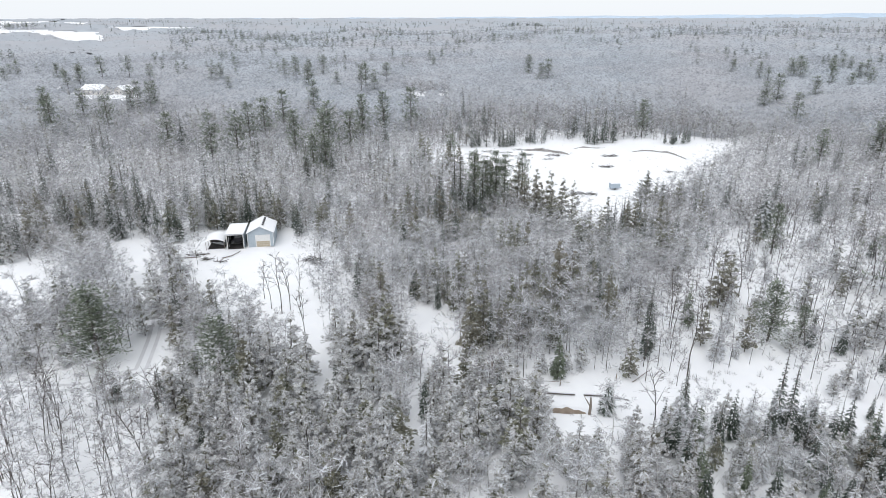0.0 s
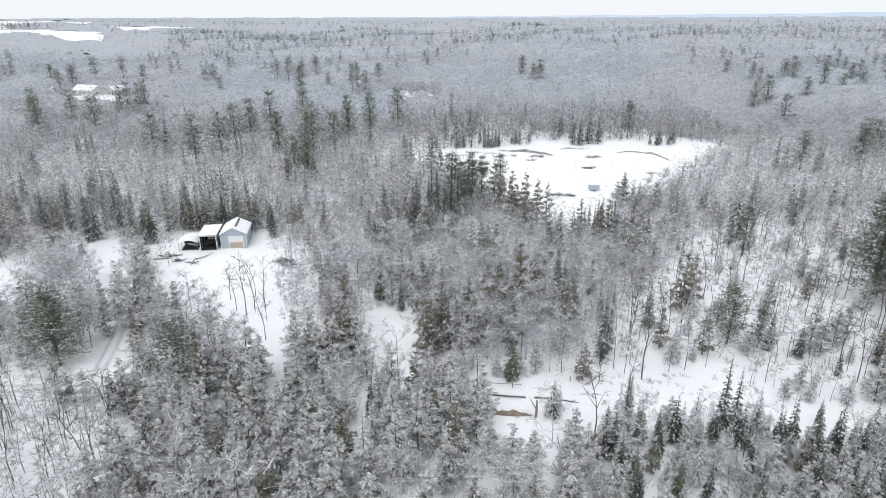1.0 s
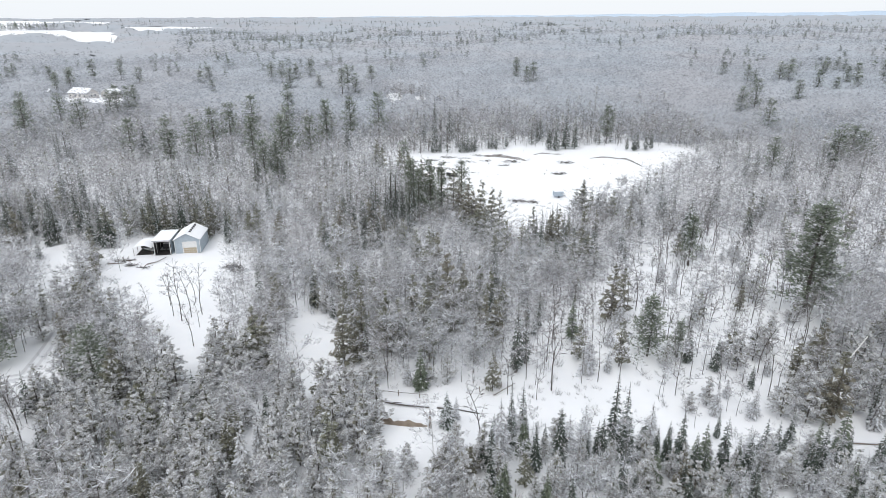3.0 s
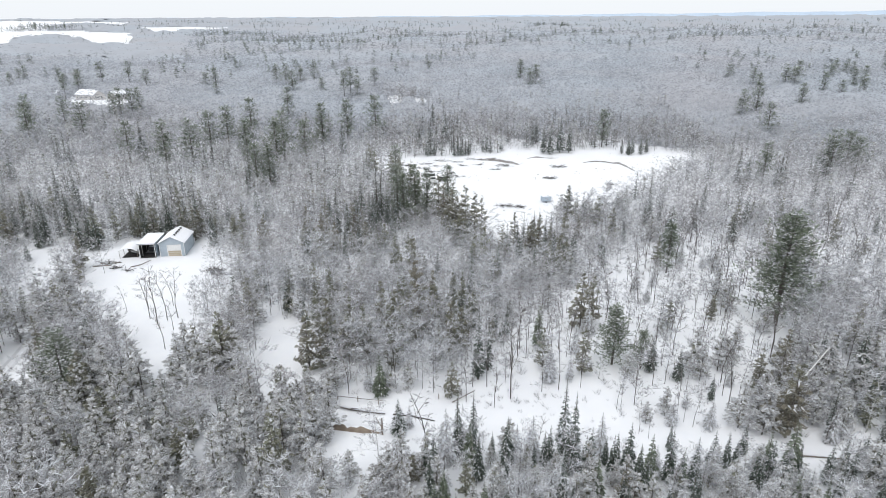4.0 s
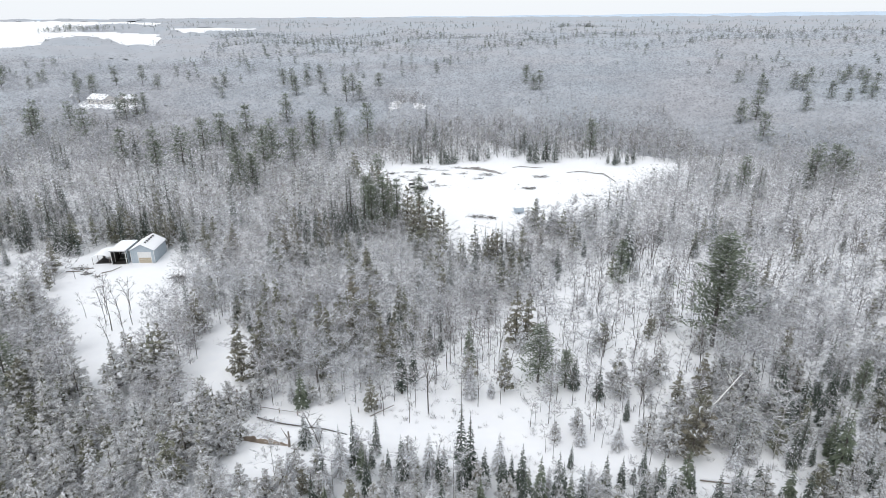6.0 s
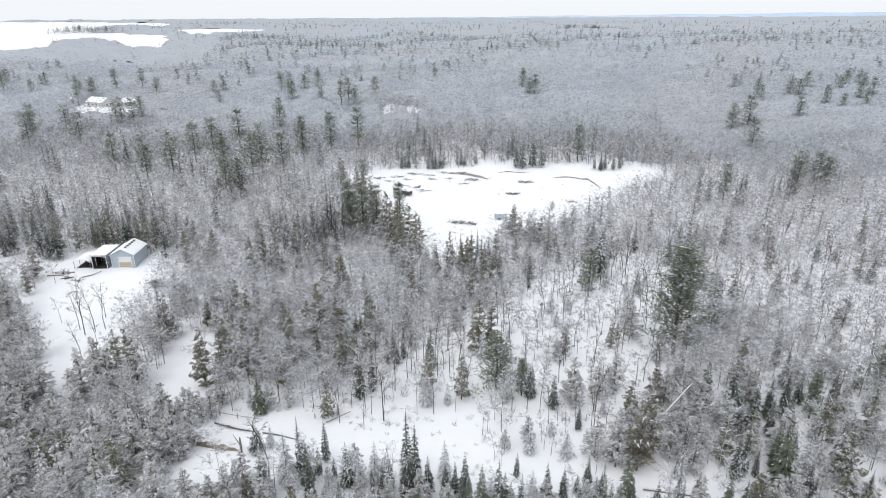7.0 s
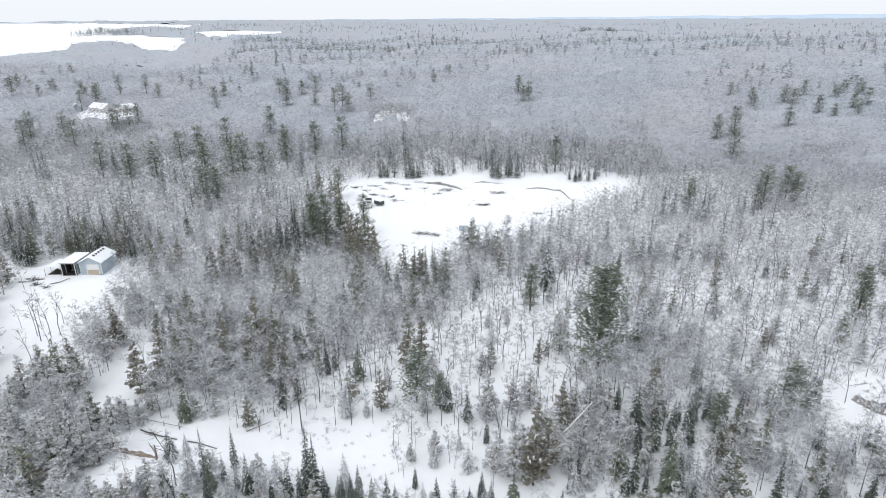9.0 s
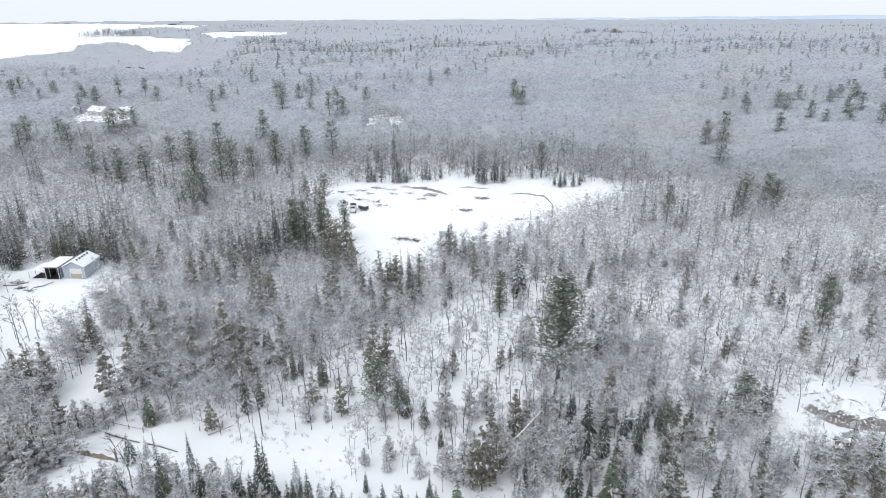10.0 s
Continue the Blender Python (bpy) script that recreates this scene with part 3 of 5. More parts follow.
stand("spruce_tree", [(54.8, 77, 7.5), (57.8, 75.6, 7.5), (60.6, 77.5, 8.8), (66, 75.2, 9.8), (75.7, 103.5, 7.8), (71.4, 106.5, 8), (80.1, 98, 5.6), (86.9, 79.5, 6), (93.9, 80, 7.2), (78.6, 82, 4), (73.5, 78.5, 7.8), (76.3, 80.1, 6.5), (80.5, 84, 6.2), (68.8, 84, 5), (71, 106, 7.6)], 1.5, group="spruces along the meadow")
stand("spruce_tree", [(108.5, 103.5, 13.4), (111.4, 100.2, 11.2), (115.5, 104, 9), (114.4, 99.5, 9), (105, 106.5, 9.5), (146, 117, 9), (143.7, 114.5, 11.5), (118, 101, 8.5), (69.5, 74.5, 8.4), (81.5, 77, 8), (97, 80.5, 7), (90, 77, 7.6)], 1.6, group="spruces beside the open wood")
stand("snowy_spruce", [(57, 81, 7.8), (77.4, 90.3, 6.4), (33, 73.5, 9.4), (46, 78, 8), (43.5, 76.5, 7), (26.5, 83, 4.5), (55, 102, 5), (75, 96, 4), (100.5, 160, 6), (103, 162, 5.5), (97.5, 158, 5)], 1.5, "grey spruce loaded with white snow")
stand("dead_tree", [(-34.3, 119, 14), (-34.7, 128, 10), (-37, 121, 11), (-31, 122, 12), (-40, 126, 9), (-44, 124, 7), (-29, 116, 8), (-33, 121, 12), (-27, 108, 10), (30.2, 74, 13), (35.6, 93.8, 9.6), (40.5, 92.3, 7.4), (43.6, 95.7, 15), (54.2, 112.9, 11.2), (53, 114, 10), (95.2, 87.3, 7.2), (47, 79.5, 7), (9, 84, 9)], 1.0, "slender leafless tree standing in open snow")
stand("dead_tree", [(-62, 82, 11), (-58, 79, 12), (-54, 84, 10), (-50, 80, 12), (-64, 75, 11), (-56, 72, 12), (-47, 74, 11), (-51, 68, 12), (-60, 68, 11), (-44, 82, 9), (-67, 80, 10), (-45, 68, 11), (-54, 62, 11), (-48, 60, 12)], 0.8, "thin dark stem leaning over the snowy lot")
stand("bare_tree", [(-62, 145.5, 10), (-31.7, 150, 12), (153, 119.5, 13), (156, 115, 9), (-29, 153, 9), (171, 124, 14), (65.9, 95.6, 12.3), (-70, 143, 11), (-72, 147, 10), (-68, 139, 9), (-95, 137, 8)], 2.0, "bare hardwood at the edge of a clearing")
stand("cedar_tree", [(31.9, 109, 12.2), (34, 111.5, 10), (24.1, 119.2, 16), (27.5, 121, 13), (57.6, 104, 10), (59.8, 122, 13.3), (62.5, 124, 11), (78.8, 122.5, 7.5), (91.5, 131, 4.8), (89.3, 88.6, 13.5), (91.5, 91.5, 12), (94.2, 103, 11.5), (109.5, 95.2, 8.6), (104, 92, 9), (7.7, 106.3, 13), (12.7, 104.8, 13.6), (14.8, 107, 11.7), (20, 112, 12), (17, 116, 12.5), (5, 101.6, 13.5)], 1.7, "olive brown cedar standing over the snow")
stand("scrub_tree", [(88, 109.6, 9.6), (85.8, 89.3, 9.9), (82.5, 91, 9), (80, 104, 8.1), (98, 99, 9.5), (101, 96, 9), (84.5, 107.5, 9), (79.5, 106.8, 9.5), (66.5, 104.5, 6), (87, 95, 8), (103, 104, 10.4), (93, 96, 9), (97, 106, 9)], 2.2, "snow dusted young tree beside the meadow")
stand("cedar_tree", [(26, 189.5, 14), (33, 184.5, 14), (29, 187, 14), (36, 180, 13.5), (38, 174.5, 14), (24, 193, 15), (47.6, 172, 10), (53, 170, 10), (44, 165, 9), (28, 180, 12), (32, 176, 11), (65.9, 194.9, 10.8), (68.5, 193, 9)], 2.0, group="cedars beside the snowfield")
stand("spruce_tree", [(-2, 187, 11), (3, 189, 11), (10, 190, 11), (4, 177, 10), (11, 177, 10), (0, 179, 12), (-4, 182, 11), (-8, 185, 12), (-6, 178, 10), (3, 184, 12), (6, 181, 11), (-11, 188, 11), (-2, 174, 9), (8, 187, 12), (-1, 191, 13)], 2.0, group="dark spruces in the wood")
stand("spruce_tree", [(-141.7, 220.7, 13), (-126.4, 190.5, 13), (-107, 168.4, 13), (-98.5, 193, 14), (-74.8, 161, 12), (-73, 161.5, 12.5), (-56.6, 172, 13), (-52, 181, 13), (-64, 172, 11), (-78.6, 162, 12), (-90, 164, 12), (-107.6, 197, 13), (-41, 167, 11), (-88, 172, 15), (-84, 167, 12), (-95, 169, 12), (-101, 171, 13), (-69, 174, 11)], 1.8, group="dark spruces behind the yard")
stand("spruce_tree", [(-107, 254, 17), (-58, 176, 11), (-26, 279, 16.5), (11, 340, 15.5), (20, 304.5, 17.5), (13, 300, 13), (8, 296, 11), (104, 280, 8), (-50, 224, 14), (-44, 222, 13), (-41, 226, 12), (-37, 194, 12)], 2.0, group="dark spruces above the hardwoods")
stand("spruce_tree", [(13, 279, 8), (14.5, 280.5, 9), (16.3, 279.4, 8), (25.5, 279, 8), (27.3, 279.6, 9), (29, 279, 9.5), (30.6, 280, 8.5), (32, 279.3, 8), (38.5, 285, 8), (40.3, 286, 9), (42, 285.4, 8), (66, 282, 12), (64, 302, 13.5), (62, 296, 11), (69, 281, 13.5), (73.6, 283, 16.5), (77.5, 282, 14), (132, 279, 5.5), (104, 281.5, 8.5), (106, 283, 9), (110, 283, 8.5), (113, 285, 8.5), (47, 288, 8), (101.5, 283, 8)], 2.0, group="dark spruces behind the snowfield")
stand("spruce_tree", [(171, 243.5, 15), (186, 262, 12.5), (189, 258, 13), (111, 200, 12), (121, 190, 11), (139, 236, 11), (174, 247, 13), (90, 191, 9)], 2.0, group="dark spruces in the eastern wood")
stand("tall_pine", [(-29.4, 308, 21), (-175.6, 280, 19), (-191, 302, 19), (-178, 311, 17), (-156, 291, 17.5), (-163, 338, 17.5), (-162, 356, 15), (-111, 250.5, 17.5), (-91, 242, 20.5), (-83, 249, 20), (-85, 273, 19), (-81, 284, 20), (-60, 251, 20.5), (-78, 307, 20), (-71, 347, 20), (-49, 265, 22), (-49, 254.6, 20.5), (-48, 226.6, 17), (-37, 287.5, 22), (-16, 312.5, 22.5), (-70, 422, 14.5), (-45, 419, 16), (-40, 268, 18.5), (3, 246, 13), (-44, 230, 16), (-158, 341, 16.5), (-168, 340, 15)], 3.0, group="tall pines above the western woods")
stand("slender_spruce", [(50.6, 174.5, 9.5), (52.7, 173, 9.5), (53.7, 176, 10), (55.5, 178.5, 9.5), (57, 174, 9), (51.4, 170.5, 9), (59, 178, 9), (48.5, 171, 9)], 1.4, group="slender spruces before the snowfield")
stand("scrub_tree", [(86, 201.5, 10), (83, 199, 8.5), (78, 197, 8), (66.5, 196.5, 11), (63.5, 193.5, 9)], 2.0, group="trees before the snowfield")
stand("tall_pine", [(95, 297, 17.5), (194.5, 369, 21), (184, 362, 18.5), (251.6, 464.6, 18), (276, 499, 17), (232, 396, 15.5), (259, 426, 16.5), (304, 502, 16), (315, 498, 15), (277, 414, 15.5), (183, 325, 17.5), (77, 470, 19), (68, 510, 20), (227, 505, 15), (143.6, 233.4, 15.5), (173, 244, 17.5), (185, 255, 15.5), (262, 410, 14), (285, 440, 15.5), (300, 455, 16), (322, 520, 15.5), (290, 480, 15), (187, 251, 14), (73, 478, 16)], 3.0, group="tall pines above the eastern woods")
stand("cedar_tree", [(-66, 172, 10), (-62, 173, 11), (-53, 173, 11), (-48, 174, 10), (-72, 170, 10), (-76, 166, 11), (-6, 248, 11), (2, 239, 12), (12, 221, 13), (-9, 253, 12), (16, 206, 13), (6, 233, 12)], 2.0, group="cedars along the wood edge")
stand("scrub_tree", [(-64, 176, 9), (-60, 177, 9), (-51, 177, 10), (-45, 177, 9), (-70, 175, 9), (-40, 172, 8), (-60.3, 127, 13), (-56, 122, 12), (-62, 121, 11), (-58, 115, 11), (-53, 116, 10), (-54, 110, 9.5), (-59, 109, 9), (-86, 117, 8), (-25.8, 94, 11.5), (-23, 91.5, 10), (-29, 91, 10.5), (-36, 97, 10.5)], 2.0, "shaggy snow dusted conifer beside the drive")
stand("scrub_tree", [(-17.6, 95.5, 10.8), (-14, 95.5, 9.5), (-11, 95, 11.5), (-17, 92, 8), (-20, 103, 9), (-7.5, 97.5, 10.5), (-13, 101, 8.5)], 1.8, group="trees between the yard and the glade")
stand("cedar_tree", [(-10.3, 97.5, 14), (-16, 99.5, 10), (-13, 104, 10.5), (-9.5, 101, 11), (-12.6, 98, 10)], 1.6, group="trees between the yard and the glade")


# ---- the woods, filled by stretch of the plan ----
def scatter(x0, x1, y0, y1, step, seed, wedge=True):
    r = np.random.default_rng(seed)
    gx, gy = np.meshgrid(np.arange(x0, x1, step), np.arange(y0, y1, step))
    px = (gx + r.uniform(-0.5, 0.5, gx.shape) * step * 0.95).ravel()
    py = (gy + r.uniform(-0.5, 0.5, gy.shape) * step * 0.95).ravel()
    ok = np.ones(len(px), bool)
    if wedge:
        ok = (px > -0.80 * py - 12) & (px > 80 - 1.05 * py - 70) & (px < np.maximum(0.74 * py + 16, 112 + 0.55 * py))
    ok &= py > 51 + 0.12 * np.maximum(0, px - 10)
    ok &= ~cleared(px, py)
    px, py = px[ok], py[ok]
    for x, y, rad in placed:
        far = (px - x) ** 2 + (py - y) ** 2 > rad ** 2
        px, py = px[far], py[far]
    return px, py, r


def choose(r, table):
    names = list(table)
    w = np.array([table[n] for n in names], float)
    return names[int(np.searchsorted(np.cumsum(w / w.sum()), r.uniform()))]


near_stuff = {k: Stuff() for k in KINDS}
counts = {k: 0 for k in KINDS}
px, py, r = scatter(-150, 212, 52, 196, 3.15, 11)
edge = inside(px - 10, py + 3, YARD)
is_open, is_east, is_sap = inside(px, py, OPEN), inside(px, py, EAST), inside(px, py, SAPLINGS)
mood = waves(px, py, 16, 31)
hz = height(px, py)
order = np.argsort(py)
for i in order:
    x, y = px[i], py[i]
    if is_open[i]:
        if r.uniform() > 0.62:
            continue
        kind = choose(r, dict(pole_tree=48, bare_tree=12, scrub_tree=3, cedar_tree=1.5, snowy_spruce=2, dead_tree=40))
    elif is_sap[i]:
        kind = choose(r, dict(pole_tree=50, dead_tree=34, bare_tree=44))
    elif is_east[i]:
        if r.uniform() > 0.78:
            continue
        kind = choose(r, dict(bare_tree=44, pole_tree=30, dead_tree=30, birch_tree=8, scrub_tree=8, spruce_tree=3, cedar_tree=3))
    elif x < 30 and y < 97:
        kind = choose(r, dict(scrub_tree=72 + 12 * mood[i], olive_scrub=12, bare_tree=max(1, 7 - 6 * mood[i]), birch_tree=2, spruce_tree=3, snowy_spruce=4))
    elif x > 28 and y < 90:
        kind = choose(r, dict(scrub_tree=24, bare_tree=13, snowy_spruce=18, spruce_tree=30, slender_spruce=14, green_spruce=4, olive_scrub=4, birch_tree=4))
    elif x > 88 and y < 112:
        if r.uniform() < 0.14:
            continue
        kind = choose(r, dict(scrub_tree=26, bare_tree=30, spruce_tree=14, cedar_tree=14, snowy_spruce=10, birch_tree=5))
    elif x < -40 and y > 150:
        kind = choose(r, dict(spruce_tree=24 if -115 < x < -55 else 10, bare_tree=50, scrub_tree=20, cedar_tree=9))
    elif x < 70 and y < 185:
        kind = choose(r, dict(bare_tree=62 - 30 * min(1, mood[i]), scrub_tree=10 + 6 * mood[i], cedar_tree=max(2, 13 + 22 * mood[i]) * (1 if y < 135 else 0.8), birch_tree=8, spruce_tree=max(2, 8 + 10 * mood[i]) * (1.6 if x > 30 else 0.35)))
    else:
        kind = choose(r, dict(bare_tree=70, birch_tree=8, pole_tree=8, scrub_tree=8, spruce_tree=5, cedar_tree=3))
    if edge[i]:
        kind = choose(r, dict(bare_tree=50, pole_tree=34, scrub_tree=8))
    index = int(r.integers(len(KINDS[kind][0])))
    size, stretch, turn = r.uniform(0.62, 1.15), r.uniform(0.88, 1.15), r.uniform(0, 6.283)
    if edge[i]:
        size *= 0.62
    if x > 28 and y < 86:
        size *= 0.8
    if counts[kind] < 245 and y > 66 and -60 < x < 165:
        tree_thing(kind, index, x, y, turn, size, stretch)
        counts[kind] += 1
    elif kind == "bare_tree" and y > 135:
        near_stuff[kind].add(LIGHT["bare"][int(r.integers(10))], (x, y, hz[i]), turn, size * 0.95, stretch)
    else:
        near_stuff[kind].add(FLAT[kind][index], (x, y, hz[i]), turn, size, stretch)
for kind, s in near_stuff.items():
    s.done(kind + "_woods", "dense wood of many " + KINDS[kind][1], "woods")

px, py, r = scatter(26, 140, 50, 83, 4.0, 18)
hz = height(px, py)
front = {k: Stuff() for k in ("spruce_tree", "snowy_spruce", "green_spruce", "scrub_tree")}
for i in range(len(px)):
    kind = choose(r, dict(spruce_tree=34, snowy_spruce=26, green_spruce=8, scrub_tree=34))
    front[kind].add(FLAT[kind][int(r.integers(len(FLAT[kind])))], (px[i], py[i], hz[i]), r.uniform(0, 6.283), r.uniform(0.6, 0.95))
for kind, s in front.items():
    s.done(kind + "_thicket", "thicket of many " + KINDS[kind][1], "woods")

r = np.random.default_rng(19)
mx, my = r.uniform(28, 112, 240), r.uniform(78, 103, 240)
keep = inside(mx, my, MEADOW, 0) & (waves(mx, my, 11, 39) > -0.15) & ~((mx < 46) & (my < 90))
for x, y in list(zip(mx[keep], my[keep]))[:16]:
    kind = choose(r, dict(pole_tree=50, scrub_tree=18, snowy_spruce=14, bare_tree=14))
    tree_thing(kind, int(r.integers(3)), x, y, r.uniform(0, 6.283), r.uniform(0.4, 0.8))

low = Stuff()
px, py, r = scatter(-130, 205, 50, 196, 3.1, 16)
hz, patch = height(px, py), waves(px, py, 10, 37)
for i in range(len(px)):
    if r.uniform() < 0.55 + 0.4 * patch[i]:
        low.add(BRUSH[int(r.integers(5))], (px[i], py[i], hz[i]), r.uniform(0, 6.283), r.uniform(0.7, 1.5))
r = np.random.default_rng(17)
mx, my = r.uniform(10, 112, 700), r.uniform(78, 108, 700)
keep = inside(mx, my, MEADOW, 0) & (waves(mx, my, 9, 38) > 0.35)
for x, y in zip(mx[keep], my[keep]):
    low.add(BRUSH[int(r.integers(5))], (x, y, float(height(x, y))), r.uniform(0, 6.283), r.uniform(0.3, 0.8))
low.done("underbrush", "low bare brush and weeds poking through snow", "brush")

young = Stuff()
px, py, r = scatter(-300, 260, 186, 350, 3.9, 20)
hz = height(px, py)
for i in range(len(px)):
    young.add(SAPLING[int(r.integers(6))], (px[i], py[i], hz[i]), r.uniform(0, 6.283), r.uniform(0.8, 1.3))
px, py, r = scatter(-50, 210, 92, 186, 4.6, 21)
keep = (~inside(px, py, OPEN)) | (r.uniform(0, 1, len(px)) < 0.15)
keep |= inside(px - 10, py + 3, YARD)
hz = height(px, py)
for i in np.nonzero(keep)[0]:
    young.add(SAPLING[int(r.integers(6))], (px[i], py[i], hz[i]), r.uniform(0, 6.283), r.uniform(0.5, 1.0))
young.done("saplings", "young leafless growth filling the wood floor", "woods")

mid = {k: Stuff() for k in LIGHT}
px, py, r = scatter(-560, 480, 196, 640, 4.2, 12)
hz, mood = height(px, py), waves(px, py, 40, 33)
thinned = inside(px, py, HOMESTEAD) | inside(px, py, GLADE)
for i in range(len(px)):
    x, y = px[i], py[i]
    if thinned[i] and r.uniform() < (0.3 if x > -100 else 0.72):
        continue
    if x < 0 and y > 400:
        kind = choose(r, dict(bare=94, pine=1.0 + 2.2 * float(bump(x, y, -140, 560, 130, 110))))
    elif x < 10 and y < 330:
        kind = choose(r, dict(bare=70, spruce=max(1, 4 + 6 * mood[i]) + (6 if x < -30 and y < 225 else 0), cedar=max(6, 24 + 18 * mood[i])))
    elif -15 < x < 150 and 276 < y < 345:
        kind = choose(r, dict(bare=64, spruce=20, cedar=20))
    elif 80 < x < 135 and y < 300:
        kind = choose(r, dict(bare=90, spruce=6, cedar=4))
    elif x > 120:
        kind = choose(r, dict(bare=84, edge=8 if y < 300 else 0, spruce=5, cedar=8, pine=1.6 if x > 215 and y > 390 else 0))
    else:
        kind = choose(r, dict(bare=84, spruce=4, cedar=12))
    soft_ = r.uniform() < (y - (330 if -15 < x < 150 else 262)) / 100
    if soft_ and r.uniform() < 0.2:
        continue
    if soft_:
        kind = "thin" if kind != "pine" else kind
    if (kind == "bare" and -15 < x < 150 and 276 < y < 345) or (thinned[i] and x > -100):
        kind = "edge"
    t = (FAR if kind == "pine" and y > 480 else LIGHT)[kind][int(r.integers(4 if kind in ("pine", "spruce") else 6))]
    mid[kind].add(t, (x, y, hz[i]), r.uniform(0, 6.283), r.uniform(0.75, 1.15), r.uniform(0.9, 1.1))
for kind, text in (("bare", "grey leafless hardwoods frosted with snow"), ("thin", "soft grey frosted hardwoods further off, haze in their colour"), ("edge", "slender dark stemmed hardwoods behind the snowfield"), ("spruce", "dark narrow spruces among hardwoods"), ("cedar", "grey green conifers dusted with snow"), ("pine", "tall dark white pines above the woods")):
    mid[kind].done({"bare": "hardwood", "thin": "hazed_frosted_hardwood", "edge": "slender_hardwood"}.get(kind, kind) + "_stand", text, "woods")

far = {k: Stuff() for k in FAR}
px, py, r = scatter(-1050, 860, 640, 1250, 9.3, 13)
hz, grove = height(px, py), waves(px, py, 90, 35)
for i in range(len(px)):
    x, y = px[i], py[i]
    kind = "pine" if r.uniform() < 0.02 + 0.10 * max(0, grove[i] - 0.5) + (0.08 if y > 900 else 0) + (0.08 if x > 280 and y < 700 else 0) + 0.16 * float(bump(x, y, -230, 920, 160, 220)) else "bare"
    t = FAR[kind][int(r.integers(len(FAR[kind])))]
    far[kind].add(t, (x, y, hz[i]), r.uniform(0, 6.283), r.uniform(0.8, 1.15) * (0.6 if x < -0.42 * y else 1), 1.0)
px, py, r = scatter(-2200, 2000, 1150, 2600, 26, 14)
hz, grove = height(px, py), waves(px, py, 160, 36)
for i in range(len(px)):
    if r.uniform() < 0.16 + 0.5 * max(0, grove[i]):
        t = FAR["pine"][int(r.integers(6))]
        far["pine"].add(t, (px[i], py[i], hz[i]), r.uniform(0, 6.283), r.uniform(0.7, 1.1), 1.0)
for belt in ([(150, 1680), (330, 1740), (350, 1850), (150, 1770)], [(-1120, 1500), (-930, 1420), (-900, 1480), (-1120, 1640)]):
    bx = np.array([p[0] for p in belt])
    by = np.array([p[1] for p in belt])
    n = int((bx.max() - bx.min()) * (by.max() - by.min()) / 70)
    tx_, ty_ = r.uniform(bx.min(), bx.max(), n), r.uniform(by.min(), by.max(), n)
    keep = inside(tx_, ty_, belt, 4)
    for x, y in zip(tx_[keep], ty_[keep]):
        far["pine" if r.uniform() < 0.3 else "bare"].add(FAR["pine" if r.uniform() < 0.3 else "bare"][int(r.integers(6))], (x, y, float(height(x, y))), r.uniform(0, 6.283), r.uniform(0.8, 1.3))
far["bare"].done("distant_hardwoods", "far grey leafless woods under snow", "woods")
far["pine"].done("distant_pines", "scattered dark pines standing above far woods", "woods")

# the closed canopy of the far woods, distance haze put into its colour
ang = np.radians(np.arange(-52, 48, 0.33))
rad = 300 * 1.0135 ** np.arange(0, 199)
ga, gr = np.meshgrid(ang, rad)
cr = np.random.default_rng(15)
ga = ga + cr.normal(0, 0.0012, ga.shape)
gr = gr * (1 + cr.normal(0, 0.004, gr.shape))
cx, cy = 40 + gr * np.sin(ga), gr * np.cos(ga)
cz = height(cx, cy) + np.interp(gr, [300, 345, 450, 860], [-3.0, 2.6, 5.5, 7.0]) + cr.normal(0, 0.5, gr.shape) + 1.5 * waves(cx, cy, 30, 41)
nx = ga.shape[1]
ii = (np.arange(ga.shape[0] - 1)[:, None] * nx + np.arange(nx - 1)[None]).ravel()
cf = np.stack([ii, ii + 1, ii + 1 + nx, ii + nx], -1)
cv = np.stack([cx, cy, cz], -1).reshape(-1, 3)
cc = cv[cf].mean(1)
bad = cleared(cc[:, 0], cc[:, 1]) | inside(cc[:, 0], cc[:, 1], HOMESTEAD, 3) | inside(cc[:, 0], cc[:, 1], GLADE, 3)
rim = np.unique(cf[bad])
cv[rim, 2] = height(cv[rim, 0], cv[rim, 1]) - 0.5
cf = cf[~bad]
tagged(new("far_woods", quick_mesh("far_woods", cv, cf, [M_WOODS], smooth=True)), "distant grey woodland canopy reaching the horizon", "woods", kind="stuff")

# hills on the horizon, their blue is haze put into the colour
ra = np.radians(np.linspace(-56, 54, 160))
rtop = np.interp(np.degrees(ra), [-56, -30, -10, 5, 20, 35, 54], [40, 42, 46, 54, 64, 76, 84]) + 2.0 * np.sin(ra * 37) + 1.5 * np.sin(ra * 83 + 1)
rx, ry = 40 + 4650 * np.sin(ra), 4650 * np.cos(ra)
rv = np.concatenate([np.stack([rx, ry, np.full(160, -20.0)], -1), np.stack([rx, ry, rtop], -1), np.stack([rx * 1.02, ry * 1.02, rtop * 0.9], -1)])
ri = np.arange(159)
rf = np.concatenate([np.stack([ri, ri + 1, ri + 161, ri + 160], -1), np.stack([ri + 160, ri + 161, ri + 321, ri + 320], -1)])
tagged(new("backdrop", quick_mesh("backdrop", rv, rf, [M_RIDGE], smooth=True)), "wooded hills on the horizon, haze painted as pale blue", "hills", kind="structure")


# ---- built things ----
M_STEEL = mat("blue_steel_siding", (0.36, 0.42, 0.47), (0.44, 0.49, 0.535), 0.5, 1.5, 0.0, 0.3, 6)
